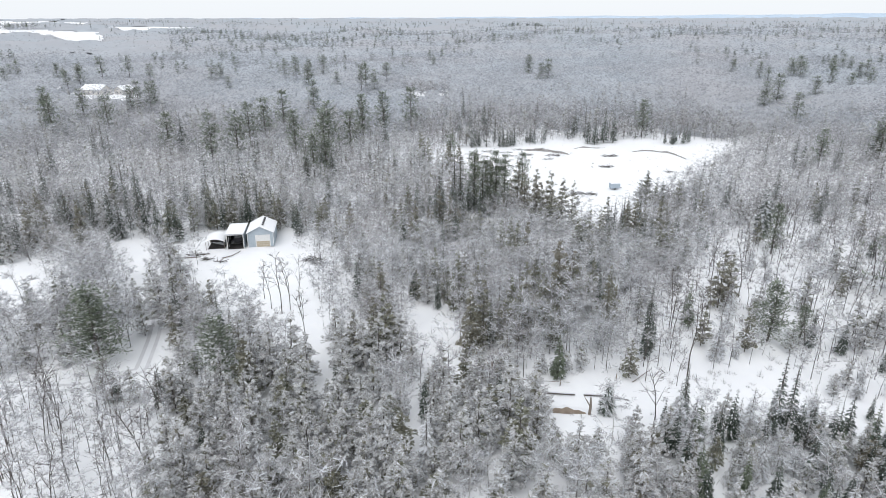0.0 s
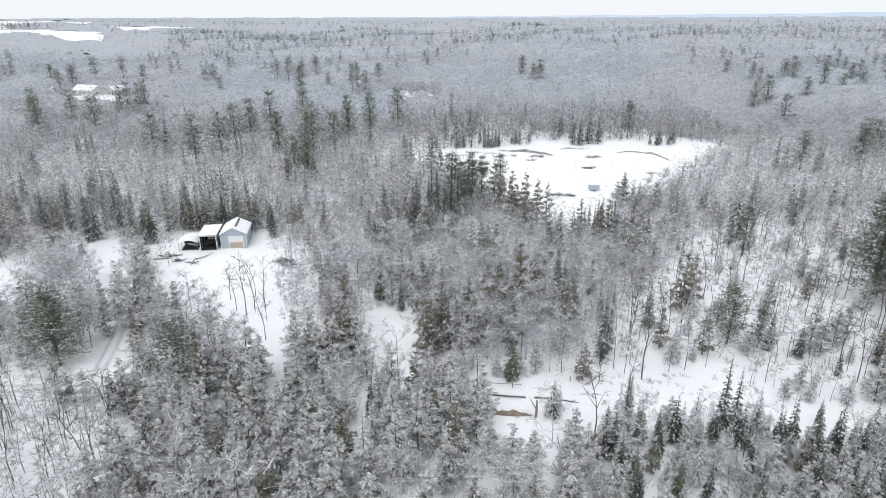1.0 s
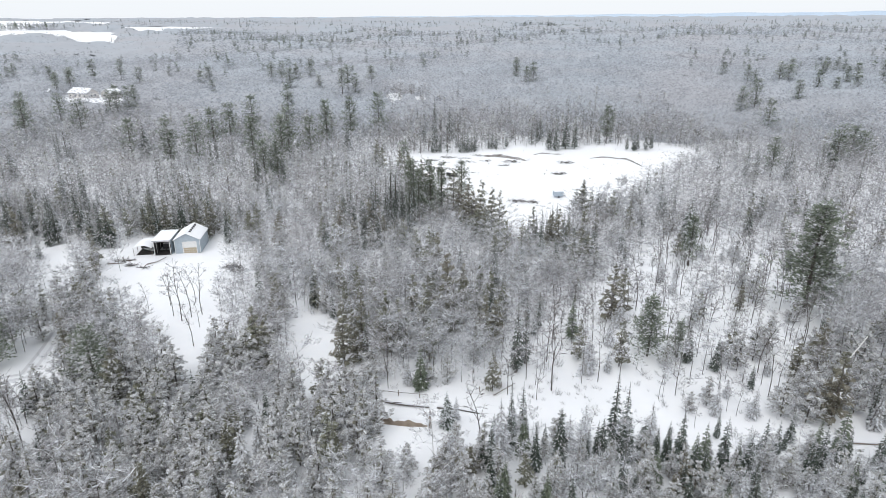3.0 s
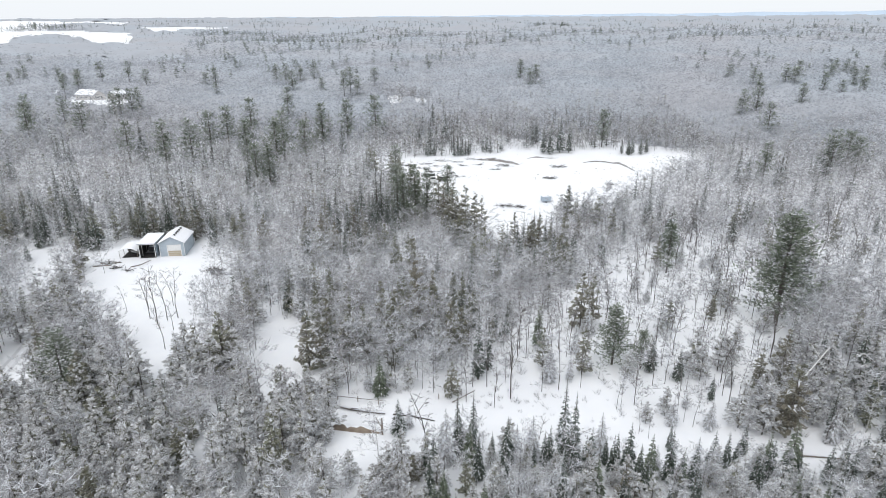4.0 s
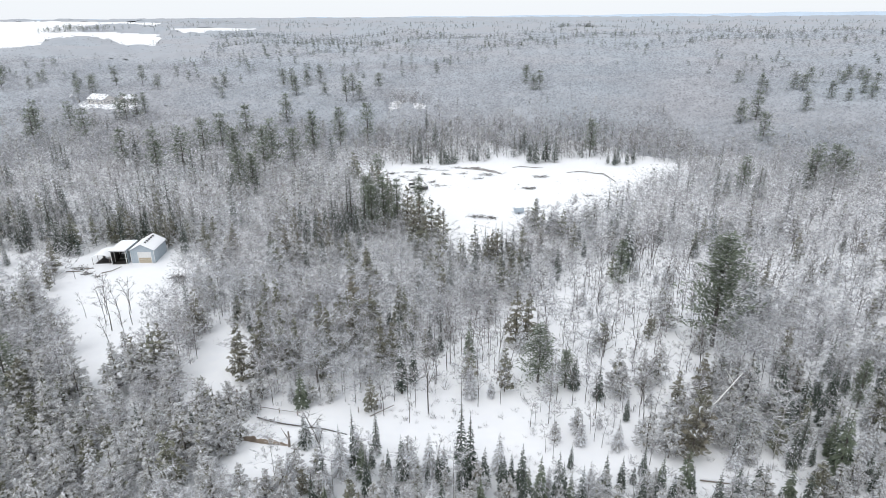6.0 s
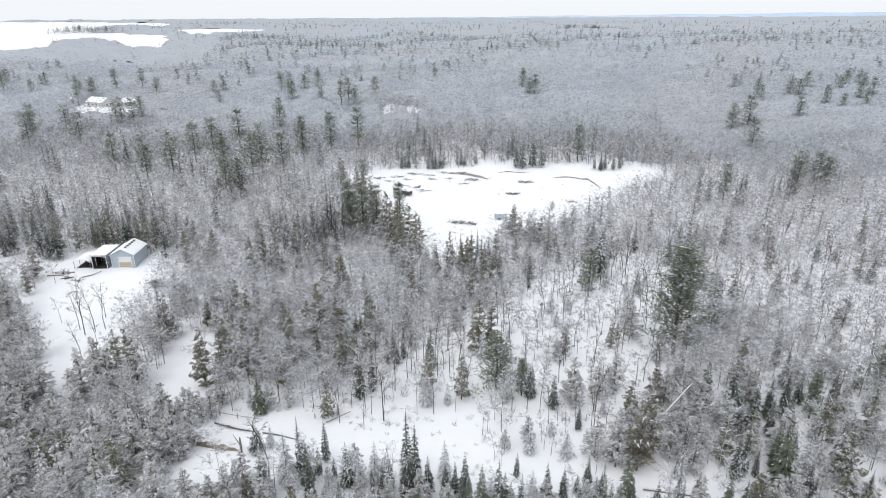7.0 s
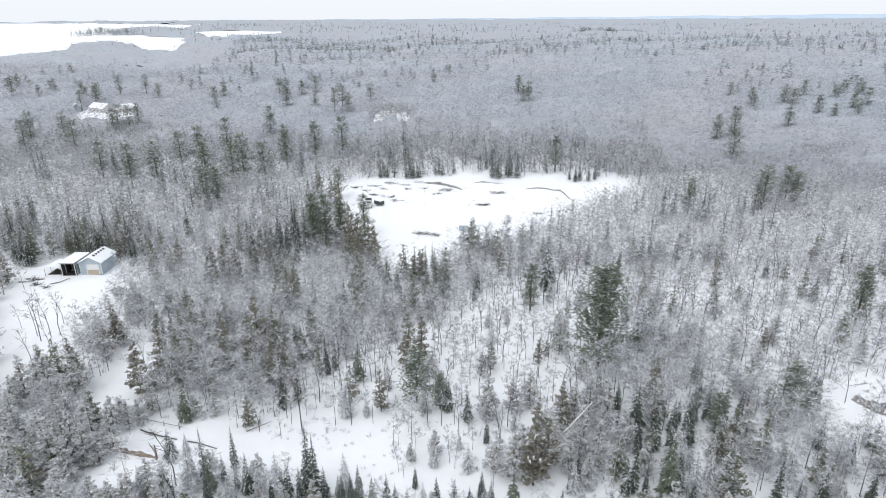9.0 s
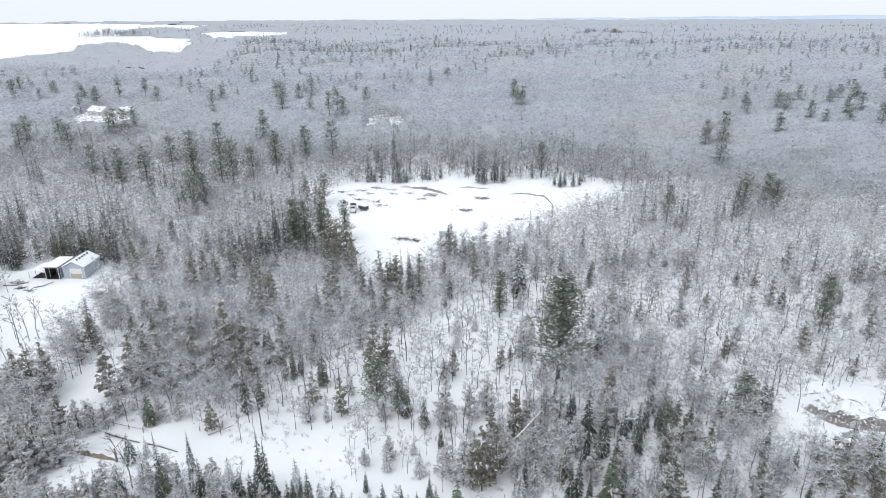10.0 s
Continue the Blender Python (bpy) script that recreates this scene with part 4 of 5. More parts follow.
M_TRIM = mat("white_trim", (0.78, 0.78, 0.77), (0.70, 0.70, 0.69), 0.6, 3, 0.0)
M_TAN = mat("tan_board", (0.42, 0.36, 0.27), (0.52, 0.46, 0.36), 0.8, 3, 0.2, 0.2, 10)
M_ROOF = mat("grey_roof_metal", (0.35, 0.37, 0.40), (0.45, 0.47, 0.50), 0.45, 2, 0.0)
M_WOOD = mat("weathered_wood", (0.16, 0.13, 0.11), (0.28, 0.24, 0.21), 0.9, 5, 0.4, 0.5, 14)
# near black: the shade inside the open buildings, put into the colour
M_INTERIOR_SHADE = mat("shaded_interior", (0.04, 0.038, 0.038), (0.075, 0.07, 0.068), 0.9, 3, 0.2)
M_SOIL = mat("bare_soil", (0.12, 0.105, 0.095), (0.25, 0.235, 0.225), 0.95, 1.5, 0.0, 0.8, 4, big=0.4, big_scale=0.4, third=(0.38, 0.36, 0.35), dust=0.35, dust_scale=2.2)
M_BROWN = mat("brown_mud", (0.19, 0.15, 0.115), (0.30, 0.25, 0.20), 0.75, 0.8, 0.0, 0.3, 5)
M_TYRE = mat("tyre_rubber", (0.03, 0.03, 0.03), (0.05, 0.05, 0.05), 0.9, 5, 0.0)
M_PAINTW = mat("white_vehicle_paint", (0.70, 0.70, 0.70), (0.78, 0.78, 0.78), 0.4, 2, 0.0)
M_PAINTD = mat("dark_vehicle_paint", (0.05, 0.05, 0.055), (0.09, 0.09, 0.09), 0.5, 2, 0.0)
M_BLUE = mat("blue_tarp", (0.36, 0.43, 0.50), (0.44, 0.50, 0.56), 0.7, 2, 0.0, 0.3, 5)
M_GLASS = mat("dark_window", (0.04, 0.045, 0.05), (0.06, 0.065, 0.07), 0.15, 2, 0.0)
M_HOUSE = mat("pale_house_siding", (0.52, 0.50, 0.48), (0.60, 0.58, 0.56), 0.8, 2, 0.0)
M_PACK = mat("packed_snow_track", (0.62, 0.62, 0.65), (0.78, 0.79, 0.82), 0.8, 0.6, 0.0, 0.6, 2, big=0.5, big_scale=0.3, third=(0.58, 0.575, 0.58))


def slab(bm, lo, hi, shift=None):
    """A box from corner to corner; shift gives some corners' own offsets."""
    (x0, y0, z0), (x1, y1, z1) = lo, hi
    vs = [bm.verts.new(p) for p in ((x0, y0, z0), (x1, y0, z0), (x1, y1, z0), (x0, y1, z0), (x0, y0, z1), (x1, y0, z1), (x1, y1, z1), (x0, y1, z1))]
    for k, d in (shift or {}).items():
        vs[k].co += Vector(d)
    for q in ((3, 2, 1, 0), (4, 5, 6, 7), (0, 1, 5, 4), (1, 2, 6, 5), (2, 3, 7, 6), (3, 0, 4, 7)):
        bm.faces.new([vs[i] for i in q])
    return vs


def part(name, bm, material, parent, label="", bevel=0.0):
    if bevel:
        bmesh.ops.bevel(bm, geom=bm.edges[:], offset=bevel, segments=2, affect="EDGES", profile=0.6)
    bmesh.ops.recalc_face_normals(bm, faces=bm.faces[:])
    me = bpy.data.meshes.new(name)
    bm.to_mesh(me)
    bm.free()
    me.materials.append(material)
    ob = new(name, me)
    ob.parent = parent
    if label:
        tagged(ob, label)
    return ob


def box_part(name, lo, hi, material, parent, label="", bevel=0.0, shift=None):
    bm = bmesh.new()
    slab(bm, lo, hi, shift)
    return part(name, bm, material, parent, label, bevel)


def prism_part(name, outline, y0, y1, material, parent, label=""):
    """An outline in x and z drawn out along y."""
    bm = bmesh.new()
    a = [bm.verts.new((x, y0, z)) for x, z in outline]
    b = [bm.verts.new((x, y1, z)) for x, z in outline]
    n = len(outline)
    bm.faces.new(a[::-1])
    bm.faces.new(b)
    for i in range(n):
        bm.faces.new((a[i], a[(i + 1) % n], b[(i + 1) % n], b[i]))
    return part(name, bm, material, parent, label)


def disc_part(name, centre, radius, thick, material, parent, axis="X"):
    bm = bmesh.new()
    bmesh.ops.create_cone(bm, cap_ends=True, segments=14, radius1=radius, radius2=radius, depth=thick)
    turn = {"X": Euler((0, radians(90), 0)), "Y": Euler((radians(90), 0, 0)), "Z": Euler((0, 0, 0))}[axis]
    bmesh.ops.transform(bm, matrix=Matrix.LocRotScale(centre, turn, None), verts=bm.verts)
    return part(name, bm, material, parent)


def thing(name, x, y, turn, label, category, group="", z=None):
    ob = tagged(new(name), label, category, group)
    ob.matrix_world = pose(x, y, float(height(x, y)) if z is None else z, 0, 0, turn)
    return ob


def snow_cap(bm, x0, x1, y0, y1, zfun, thick, seed, n=14):
    """An uneven blanket of snow over a roof, with rounded rims."""
    r = np.random.default_rng(seed)
    xs, ys = np.linspace(x0, x1, n), np.linspace(y0, y1, n)
    top, bot = [], []
    for j, y in enumerate(ys):
        for i, x in enumerate(xs):
            rim = min(i, n - 1 - i, j, n - 1 - j)
            t = thick * (0.45 if rim == 0 else 1.0) * r.uniform(0.85, 1.15)
            top.append(bm.verts.new((x, y, zfun(x) + t)))
            bot.append(bm.verts.new((x, y, zfun(x) + 0.004)))
    for j in range(n - 1):
        for i in range(n - 1):
            k = j * n + i
            bm.faces.new((top[k], top[k + 1], top[k + 1 + n], top[k + n]))
            bm.faces.new((bot[k + n], bot[k + 1 + n], bot[k + 1], bot[k]))
    ring = [j for j in range(n - 1)] + [n - 1 + n * j for j in range(n - 1)] + [n * n - 1 - j for j in range(n - 1)] + [n * (n - 1) - n * j for j in range(n - 1)]
    for a, b in zip(ring, ring[1:] + ring[:1]):
        bm.faces.new((bot[a], bot[b], top[b], top[a]))


SHED_Z = float(height(-50, 159)) - 0.05
SHED_TURN = 9.0

# steel garage
garage = thing("garage", -52.9, 158.0, SHED_TURN, "pale blue steel garage with snow on its gable roof", "garage", z=SHED_Z)
W, L, EAVE, RIDGE = 6.8, 9.4, 4.0, 5.75
t = 0.12
prof = lambda x: EAVE + (RIDGE - EAVE) * (1 - abs(x - W / 2) / (W / 2))
d0, d1, dh = 2.2, 5.8, 3.3
prism_part("front_wall", [(0, 0), (d0, 0), (d0, dh), (d1, dh), (d1, 0), (W, 0), (W, EAVE), (W / 2, RIDGE), (0, EAVE)], 0, t, M_STEEL, garage)
prism_part("back_wall", [(0, 0), (W, 0), (W, EAVE), (W / 2, RIDGE), (0, EAVE)], L - t, L, M_STEEL, garage)
box_part("side_wall", (0, t, 0), (t, L - t, EAVE), M_STEEL, garage)
box_part("side_wall", (W - t, t, 0), (W, L - t, EAVE), M_STEEL, garage)
for side in (0, 1):
    for k in range(18):
        y = 0.4 + k * 0.5
        x = -0.03 if side == 0 else W
        box_part("siding_rib", (x, y, 0.05), (x + 0.03, y + 0.06, EAVE - 0.03), M_STEEL, garage)
for k in range(12):
    x = 0.3 + k * 0.56
    if d0 - 0.2 < x < d1 + 0.15:
        continue
    box_part("siding_rib", (x, -0.03, 0.05), (x + 0.06, 0, prof(x) - 0.1), M_STEEL, garage)
door = box_part("overhead_door", (d0, 0.06, 0.0), (d1, 0.1, dh), M_TRIM, garage, "white overhead door with tan lower panels")
for k in range(6):
    z0 = k * dh / 6
    box_part("door_panel", (d0 + 0.06, 0.02, z0 + 0.03), (d1 - 0.06, 0.056, z0 + dh / 6 - 0.03), M_TAN if k < 3 else M_TRIM, door)
box_part("door_frame", (d0 - 0.16, -0.045, 0), (d0, 0.03, dh + 0.16), M_TRIM, garage, "white door frame")
box_part("door_frame", (d1, -0.045, 0), (d1 + 0.16, 0.03, dh + 0.16), M_TRIM, garage, "white door frame")
box_part("door_frame", (d0, -0.045, dh), (d1, 0.03, dh + 0.16), M_TRIM, garage, "white door frame")
for x in (-0.05, W - 0.1):
    box_part("corner_trim", (x, -0.05, 0), (x + 0.15, -0.032, EAVE), M_TRIM, garage, "white corner trim")
OV = 0.35
for side in (-1, 1):
    bm = bmesh.new()
    xe = W / 2 + side * (W / 2 + OV)
    ze = EAVE - (RIDGE - EAVE) * OV / (W / 2)
    q = [(W / 2, -OV, RIDGE + 0.01), (xe, -OV, ze + 0.01), (xe, L + OV, ze + 0.01), (W / 2, L + OV, RIDGE + 0.01)]
    lo = [bm.verts.new(p) for p in q]
    hi = [bm.verts.new((p[0], p[1], p[2] + 0.1)) for p in q]
    bm.faces.new(lo[::-1]), bm.faces.new(hi)
    for i in range(4):
        bm.faces.new((lo[i], lo[(i + 1) % 4], hi[(i + 1) % 4], hi[i]))
    part("roof_slope", bm, M_ROOF, garage, "grey metal roof slope")
bm = bmesh.new()
snow_cap(bm, -OV + 0.03, W + OV - 0.03, -OV + 0.03, L + OV - 0.03, lambda x: prof(x) + 0.11, 0.22, 5, 17)
roof_snow = part("roof_snow", bm, M_SNOW, garage, "unbroken white snow on the roof")
for k in range(5):
    y = 1.4 + k * 1.5
    box_part("roof_vent", (W / 2 + 0.45, y, RIDGE - 0.5), (W / 2 + 0.95, y + 0.5, RIDGE + 0.3), M_PAINTD, garage, "dark roof vent", 0.03)

# open shelter beside it
shelter = thing("open_shelter", -52.9, 158.0, SHED_TURN, "tall open fronted shelter with a snowy flat roof", "shelter", z=SHED_Z)
a0, a1, b0, b1, hh = -5.3, -0.9, -1.0, 7.6, 4.3
# back and left wall coloured as the dark, shaded inside
box_part("back_wall", (a0, b1 - 0.1, 0), (a1, b1, hh), M_INTERIOR_SHADE, shelter)
box_part("side_wall", (a0, b0 + 0.2, 0.0), (a0 + 0.08, b1 - 0.1, hh), M_INTERIOR_SHADE, shelter)
box_part("side_wall", (a1 - 0.08, b0 + 0.9, 0.0), (a1, b1 - 0.1, hh), M_STEEL, shelter, "pale blue steel side wall")
for x in (a0, a1 - 0.16):
    for y in (b0, b0 + 2.0, (b0 + b1) / 2 + 1):
        box_part("post", (x, y, 0), (x + 0.16, y + 0.16, hh), M_TRIM, shelter, "white post", 0.01)
# slab added to darken the shelter's inside, its shade in the colour
box_part("shade_floor", (a0 + 0.1, b0 + 0.5, -0.2), (a1 - 0.1, b1 - 0.12, 0.08), M_INTERIOR_SHADE, shelter, "floor slab coloured dark for the shade inside")
box_part("header_beam", (a0, b0 - 0.05, hh - 0.3), (a1, b0, hh), M_TRIM, shelter, "white header beam")
box_part("roof_slab", (a0 - 0.25, b0 - 0.3, hh), (a1 + 0.25, b1 + 0.3, hh + 0.14), M_ROOF, shelter)
bm = bmesh.new()
snow_cap(bm, a0 - 0.22, a1 + 0.22, b0 - 0.27, b1 + 0.27, lambda x: hh + 0.14, 0.25, 6)
part("roof_snow", bm, M_SNOW, shelter, "thick white snow on the roof")

# low canopy at the end
canopy = thing("low_canopy", -52.9, 158.0, SHED_TURN, "low canopy tent sagging under snow", "canopy", z=SHED_Z)
c0, c1, e0, e1 = -11.0, -5.9, -0.6, 5.6
arch = lambda x: 2.3 + 0.75 * math.sin(math.pi * min(1, max(0, (x - c0) / (c1 - c0))))
for x in (c0 + 0.1, c1 - 0.2):
    for y in (e0, (e0 + e1) / 2, e1 - 0.1):
        box_part("post", (x, y, 0), (x + 0.09, y + 0.09, 2.33), M_WOOD, canopy)
pts = [(c0 + (c1 - c0) * k / 10, arch(c0 + (c1 - c0) * k / 10)) for k in range(11)]
prism_part("cover", pts + [(x, z - 0.05) for x, z in pts[::-1]], e0 - 0.2, e1 + 0.2, M_TRIM, canopy, "pale fabric cover")
bm = bmesh.new()
snow_cap(bm, c0 - 0.02, c1 + 0.02, e0 - 0.22, e1 + 0.22, arch, 0.18, 7)
part("roof_snow", bm, M_SNOW, canopy, "white snow on the cover")
# floor and back sheet added so that the canopy's inside reads as shade
box_part("shade_floor", (c0 + 0.4, e0 + 0.8, -0.2), (c1 - 0.3, e1, 0.07), M_INTERIOR_SHADE, canopy, "floor slab coloured dark for the shade inside")
prism_part("shade_sheet", [(c0, 0), (c1, 0)] + [(x, z - 0.08) for x, z in pts[::-1]], e1, e1 + 0.04, M_INTERIOR_SHADE, canopy, "back sheet coloured dark for the shade inside")


def wheel(parent, x, y, rad=0.36, wide=0.24):
    tyre = disc_part("wheel", (x, y, rad), rad, wide, M_TYRE, parent)
    disc_part("rim", (x + (0.02 if x > 0 else -0.02), y, rad), rad * 0.55, wide, M_ROOF, tyre)


def pickup(x, y, turn, paint, label, group=""):
    """Pickup truck: nose towards -y of its own axes."""
    car = thing("pickup_truck", x, y, turn, label, "truck", group)
    box_part("body", (-0.95, -2.6, 0.45), (0.95, 2.5, 0.95), paint, car, "", 0.08)
    box_part("hood", (-0.9, -2.55, 0.95), (0.9, -1.2, 1.2), paint, car, "", 0.07)
    box_part("cab", (-0.88, -1.2, 0.95), (0.88, 0.7, 1.85), paint, car, "", 0.1, {4: (0.12, 0.45, 0), 5: (-0.12, 0.45, 0), 6: (-0.1, -0.1, 0), 7: (0.1, -0.1, 0)})
    box_part("windscreen", (-0.72, -1.14, 1.2), (0.72, -1.1, 1.72), M_GLASS, car, "", 0, {4: (0, 0.3, 0), 5: (0, 0.3, 0), 6: (0, 0.3, 0), 7: (0, 0.3, 0)})
    for sx in (-0.9, 0.86):
        box_part("side_window", (sx, -0.75, 1.25), (sx + 0.04, 0.5, 1.68), M_GLASS, car)
        box_part("bed_side", (sx, 0.7, 0.95), (sx + 0.06, 2.5, 1.35), paint, car)
    box_part("tailgate", (-0.84, 2.42, 0.95), (0.84, 2.5, 1.35), paint, car)
    box_part("bed_load", (-0.8, 0.8, 0.95), (0.8, 2.38, 1.75), M_PAINTD, car, "dark covered load", 0.1)
    box_part("bumper", (-0.9, -2.72, 0.45), (0.9, -2.6, 0.7), M_ROOF, car, "", 0.03)
    for sx in (-0.85, 0.85):
        for sy in (-1.75, 1.6):
            wheel(car, sx, sy)
    for sx in (-0.75, 0.5):
        box_part("headlight", (sx, -2.63, 0.95), (sx + 0.25, -2.56, 1.1), M_TRIM, car)
    return car


def trailer(x, y, turn, material, label, long=3.2, wide=1.9, tall=1.5):
    """Box trailer on two wheels with a drawbar."""
    tr = thing("utility_trailer", x, y, turn, label, "trailer")
    box_part("box", (-wide / 2, -long / 2, 0.5), (wide / 2, long / 2, 0.5 + tall), material, tr, "", 0.05)
    box_part("lid_snow", (-wide / 2 + 0.05, -long / 2 + 0.05, 0.504 + tall), (wide / 2 - 0.05, long / 2 - 0.05, 0.6 + tall), M_SNOW, tr, "thin snow on top", 0.04)
    box_part("drawbar", (-0.06, -long / 2 - 1.1, 0.45), (0.06, -long / 2, 0.57), M_PAINTD, tr)
    for sx in (-wide / 2 - 0.1, wide / 2 + 0.1):
        wheel(tr, sx, 0.1, 0.33, 0.2)
    return tr


def dump_truck(x, y, turn, label):
    """Small dump truck, nose towards -y of its own axes, its dark bed tipped up."""
    car = thing("dump_truck", x, y, turn, label, "truck")
    box_part("chassis", (-0.55, -2.9, 0.6), (0.55, 3.1, 0.85), M_PAINTD, car, "dark chassis rails", 0.03)
    box_part("hood", (-1.0, -3.3, 0.75), (1.0, -1.9, 1.75), M_PAINTW, car, "", 0.1, {4: (0.1, 0.15, 0), 5: (-0.1, 0.15, 0)})
    cab = box_part("cab", (-1.12, -1.9, 0.75), (1.12, -0.35, 2.65), M_PAINTW, car, "", 0.1, {4: (0.12, 0.4, 0), 5: (-0.12, 0.4, 0)})
    box_part("windscreen", (-0.85, -1.93, 1.8), (0.85, -1.88, 2.45), M_GLASS, cab, "", 0, {4: (0.05, 0.3, 0), 5: (-0.05, 0.3, 0), 6: (-0.05, 0.3, 0), 7: (0.05, 0.3, 0)})
    for sx in (-1.14, 1.1):
        box_part("side_window", (sx, -1.35, 1.8), (sx + 0.04, -0.6, 2.4), M_GLASS, cab)
    box_part("bumper", (-1.05, -3.45, 0.5), (1.05, -3.3, 0.8), M_ROOF, car, "", 0.03)
    for sx in (-0.9, 0.6):
        box_part("headlight", (sx, -3.33, 1.05), (sx + 0.3, -3.27, 1.25), M_TRIM, car)
    bm = bmesh.new()
    slab(bm, (-1.15, -0.25, 1.0), (1.15, 3.2, 1.12))
    for lo, hi in (((-1.15, -0.25, 1.12), (-1.05, 3.2, 1.95)), ((1.05, -0.25, 1.12), (1.15, 3.2, 1.95)), ((-1.05, -0.25, 1.12), (1.05, -0.15, 2.15))):
        slab(bm, lo, hi)
    bmesh.ops.rotate(bm, verts=bm.verts[:], cent=(0, 3.1, 1.0), matrix=Matrix.Rotation(radians(-24), 3, "X"))
    part("dump_bed", bm, M_PAINTD, car, "dark steel bed tipped up")
    for sx, sy in ((-1.0, -2.5), (1.0, -2.5), (-0.95, 2.0), (0.95, 2.0)):
        wheel(car, sx, sy, 0.48, 0.3)
    return car


dump_truck(18.6, 237.5, 14, "white dump truck with its dark bed tipped, parked on snow")
trailer(22.6, 239.0, 60, M_PAINTD, "dark box trailer parked on snow beside the truck", 3.8, 2.3, 1.4)
trailer(61.0, 214.3, 100, M_BLUE, "pale blue box trailer parked in the snow", 3.4, 2.0, 1.7)
pickup(-60.5, 163.0, SHED_TURN, M_PAINTD, "dark pickup truck parked under the low canopy")
trailer(-56.6, 162.0, SHED_TURN, M_PAINTD, "dark cargo trailer stored inside the open shelter", 3.6, 2.0, 1.4)


# ---- logs, brush and earth ----
def log(points, radius, label, name="fallen_log", snow=True, material=None):
    """A fallen trunk lying along points on the snow, snow along its back."""
    pts = np.array([(x, y, float(height(x, y)) + dz) for x, y, dz in points])
    me = Geo()
    k = len(pts)
    me.tube(pts, [radius * (1 - 0.45 * i / (k - 1)) for i in range(k)], 7, 0)
    v, f, m = me.arrays()
    ob = tagged(new(name), label, "log")
    base = pts[0]
    ob.location = base
    stem = new("stem", quick_mesh("stem", v - base, f, [material or M_WOOD], m, True))
    stem.parent = ob
    if snow:
        g = Geo()
        g.tube(pts + np.array([0, 0, radius * 0.75]), [radius * 0.7 * (1 - 0.45 * i / (k - 1)) for i in range(k)], 5, 0)
        v, f, m = g.arrays()
        cap = new("snow_cap", quick_mesh("snow_cap", v - base, f, [M_LOAD], m, True))
        cap.parent = ob
    return ob


log([(13.2, 88.9, 0.55), (15.5, 88.5, 0.4), (18.4, 87.9, 0.34), (21.8, 87.2, 0.22)], 0.22, "long dark fallen log lying on snow", material=M_BARK)
log([(15.2, 88.7, 0.4), (16.4, 88.0, 0.9), (17.2, 87.2, 1.3)], 0.08, "broken limb of a fallen log", "broken_limb", False, M_BARK)
log([(23.2, 87.1, 0.2), (26.4, 86.8, 0.22), (30.4, 86.4, 0.1)], 0.17, "dark fallen log half buried in snow", material=M_BARK)
log([(12, 92.1, 0.9), (16.5, 91.6, 0.85), (21.5, 90.6, 0.8)], 0.09, "horizontal pole rail over snow", "rail_pole")
log([(33, 93, 0.3), (37, 96, 0.9)], 0.14, "leaning broken branch on snow")
log([(-57.5, 150.5, 0.2), (-55.5, 152, 0.35), (-54, 154.5, 0.5)], 0.16, "bent dark branch lying in the yard")
log([(-67, 152, 0.2), (-61.5, 152.8, 0.2)], 0.2, "cut log lying in the snowy yard")
log([(-68, 150, 0.2), (-63, 150.4, 0.25)], 0.18, "cut log lying in the snowy yard")
log([(88.6, 94.2, 0.6), (95.4, 97.4, 6.2), (99.5, 99.3, 10.6)], 0.16, "leaning white birch trunk caught in trees", "leaning_birch", False, M_TRIM)
log([(98, 98.5, 9.2), (96.5, 99.6, 11.4)], 0.06, "white birch limb leaning in trees", "leaning_birch", False, M_TRIM)
log([(28, 120, 1.2), (33, 117, 2.2), (37, 114.5, 1.4)], 0.12, "leaning dead trunk in open woods")
log([(48, 130, 0.4), (55, 134, 1.8)], 0.12, "leaning dead trunk in open woods")
log([(89.6, 83.8, 0.25), (93, 83.6, 0.2), (97.2, 83.2, 0.2)], 0.17, "dark fallen log beside the meadow")


def snag(x, y, tall, label):
    r = np.random.default_rng(int(x * 10 + y))
    g = Geo()
    g.tube([(0, 0, -0.3), (0.1, 0, tall * 0.5), (0.05, 0.1, tall)], [0.24, 0.19, 0.12], 7, 0)
    g.tube([(0.1, 0, tall * 0.45), (-0.5, 0.1, tall * 0.8), (-1.1, 0.2, tall * 1.15)], [0.1, 0.08, 0.03], 5, 0)
    v, f, m = g.arrays()
    ob = tagged(new("broken_snag", quick_mesh("broken_snag", v, f, [M_WOOD], m, True)), label, "stump")
    ob.location = (x, y, float(height(x, y)))


snag(22.4, 80.0, 3.0, "broken grey tree stump beside the muddy bank")
snag(8.3, 92.0, 4.0, "crooked dead stem standing in snow")
for x, y in ((12.5, 92.2), (16.2, 91.8), (20, 91.0), (30.5, 94.2), (34.5, 96)):
    g = Geo()
    g.tube([(0, 0, -0.3), (0.03, 0, 1.15)], [0.09, 0.08], 6, 0)
    v, f, m = g.arrays()
    post = tagged(new("fence_post", quick_mesh("fence_post", v, f, [M_WOOD], m)), "short weathered wooden fence post in snow", "fence post", "old fence posts")
    post.location = (x, y, float(height(x, y)))


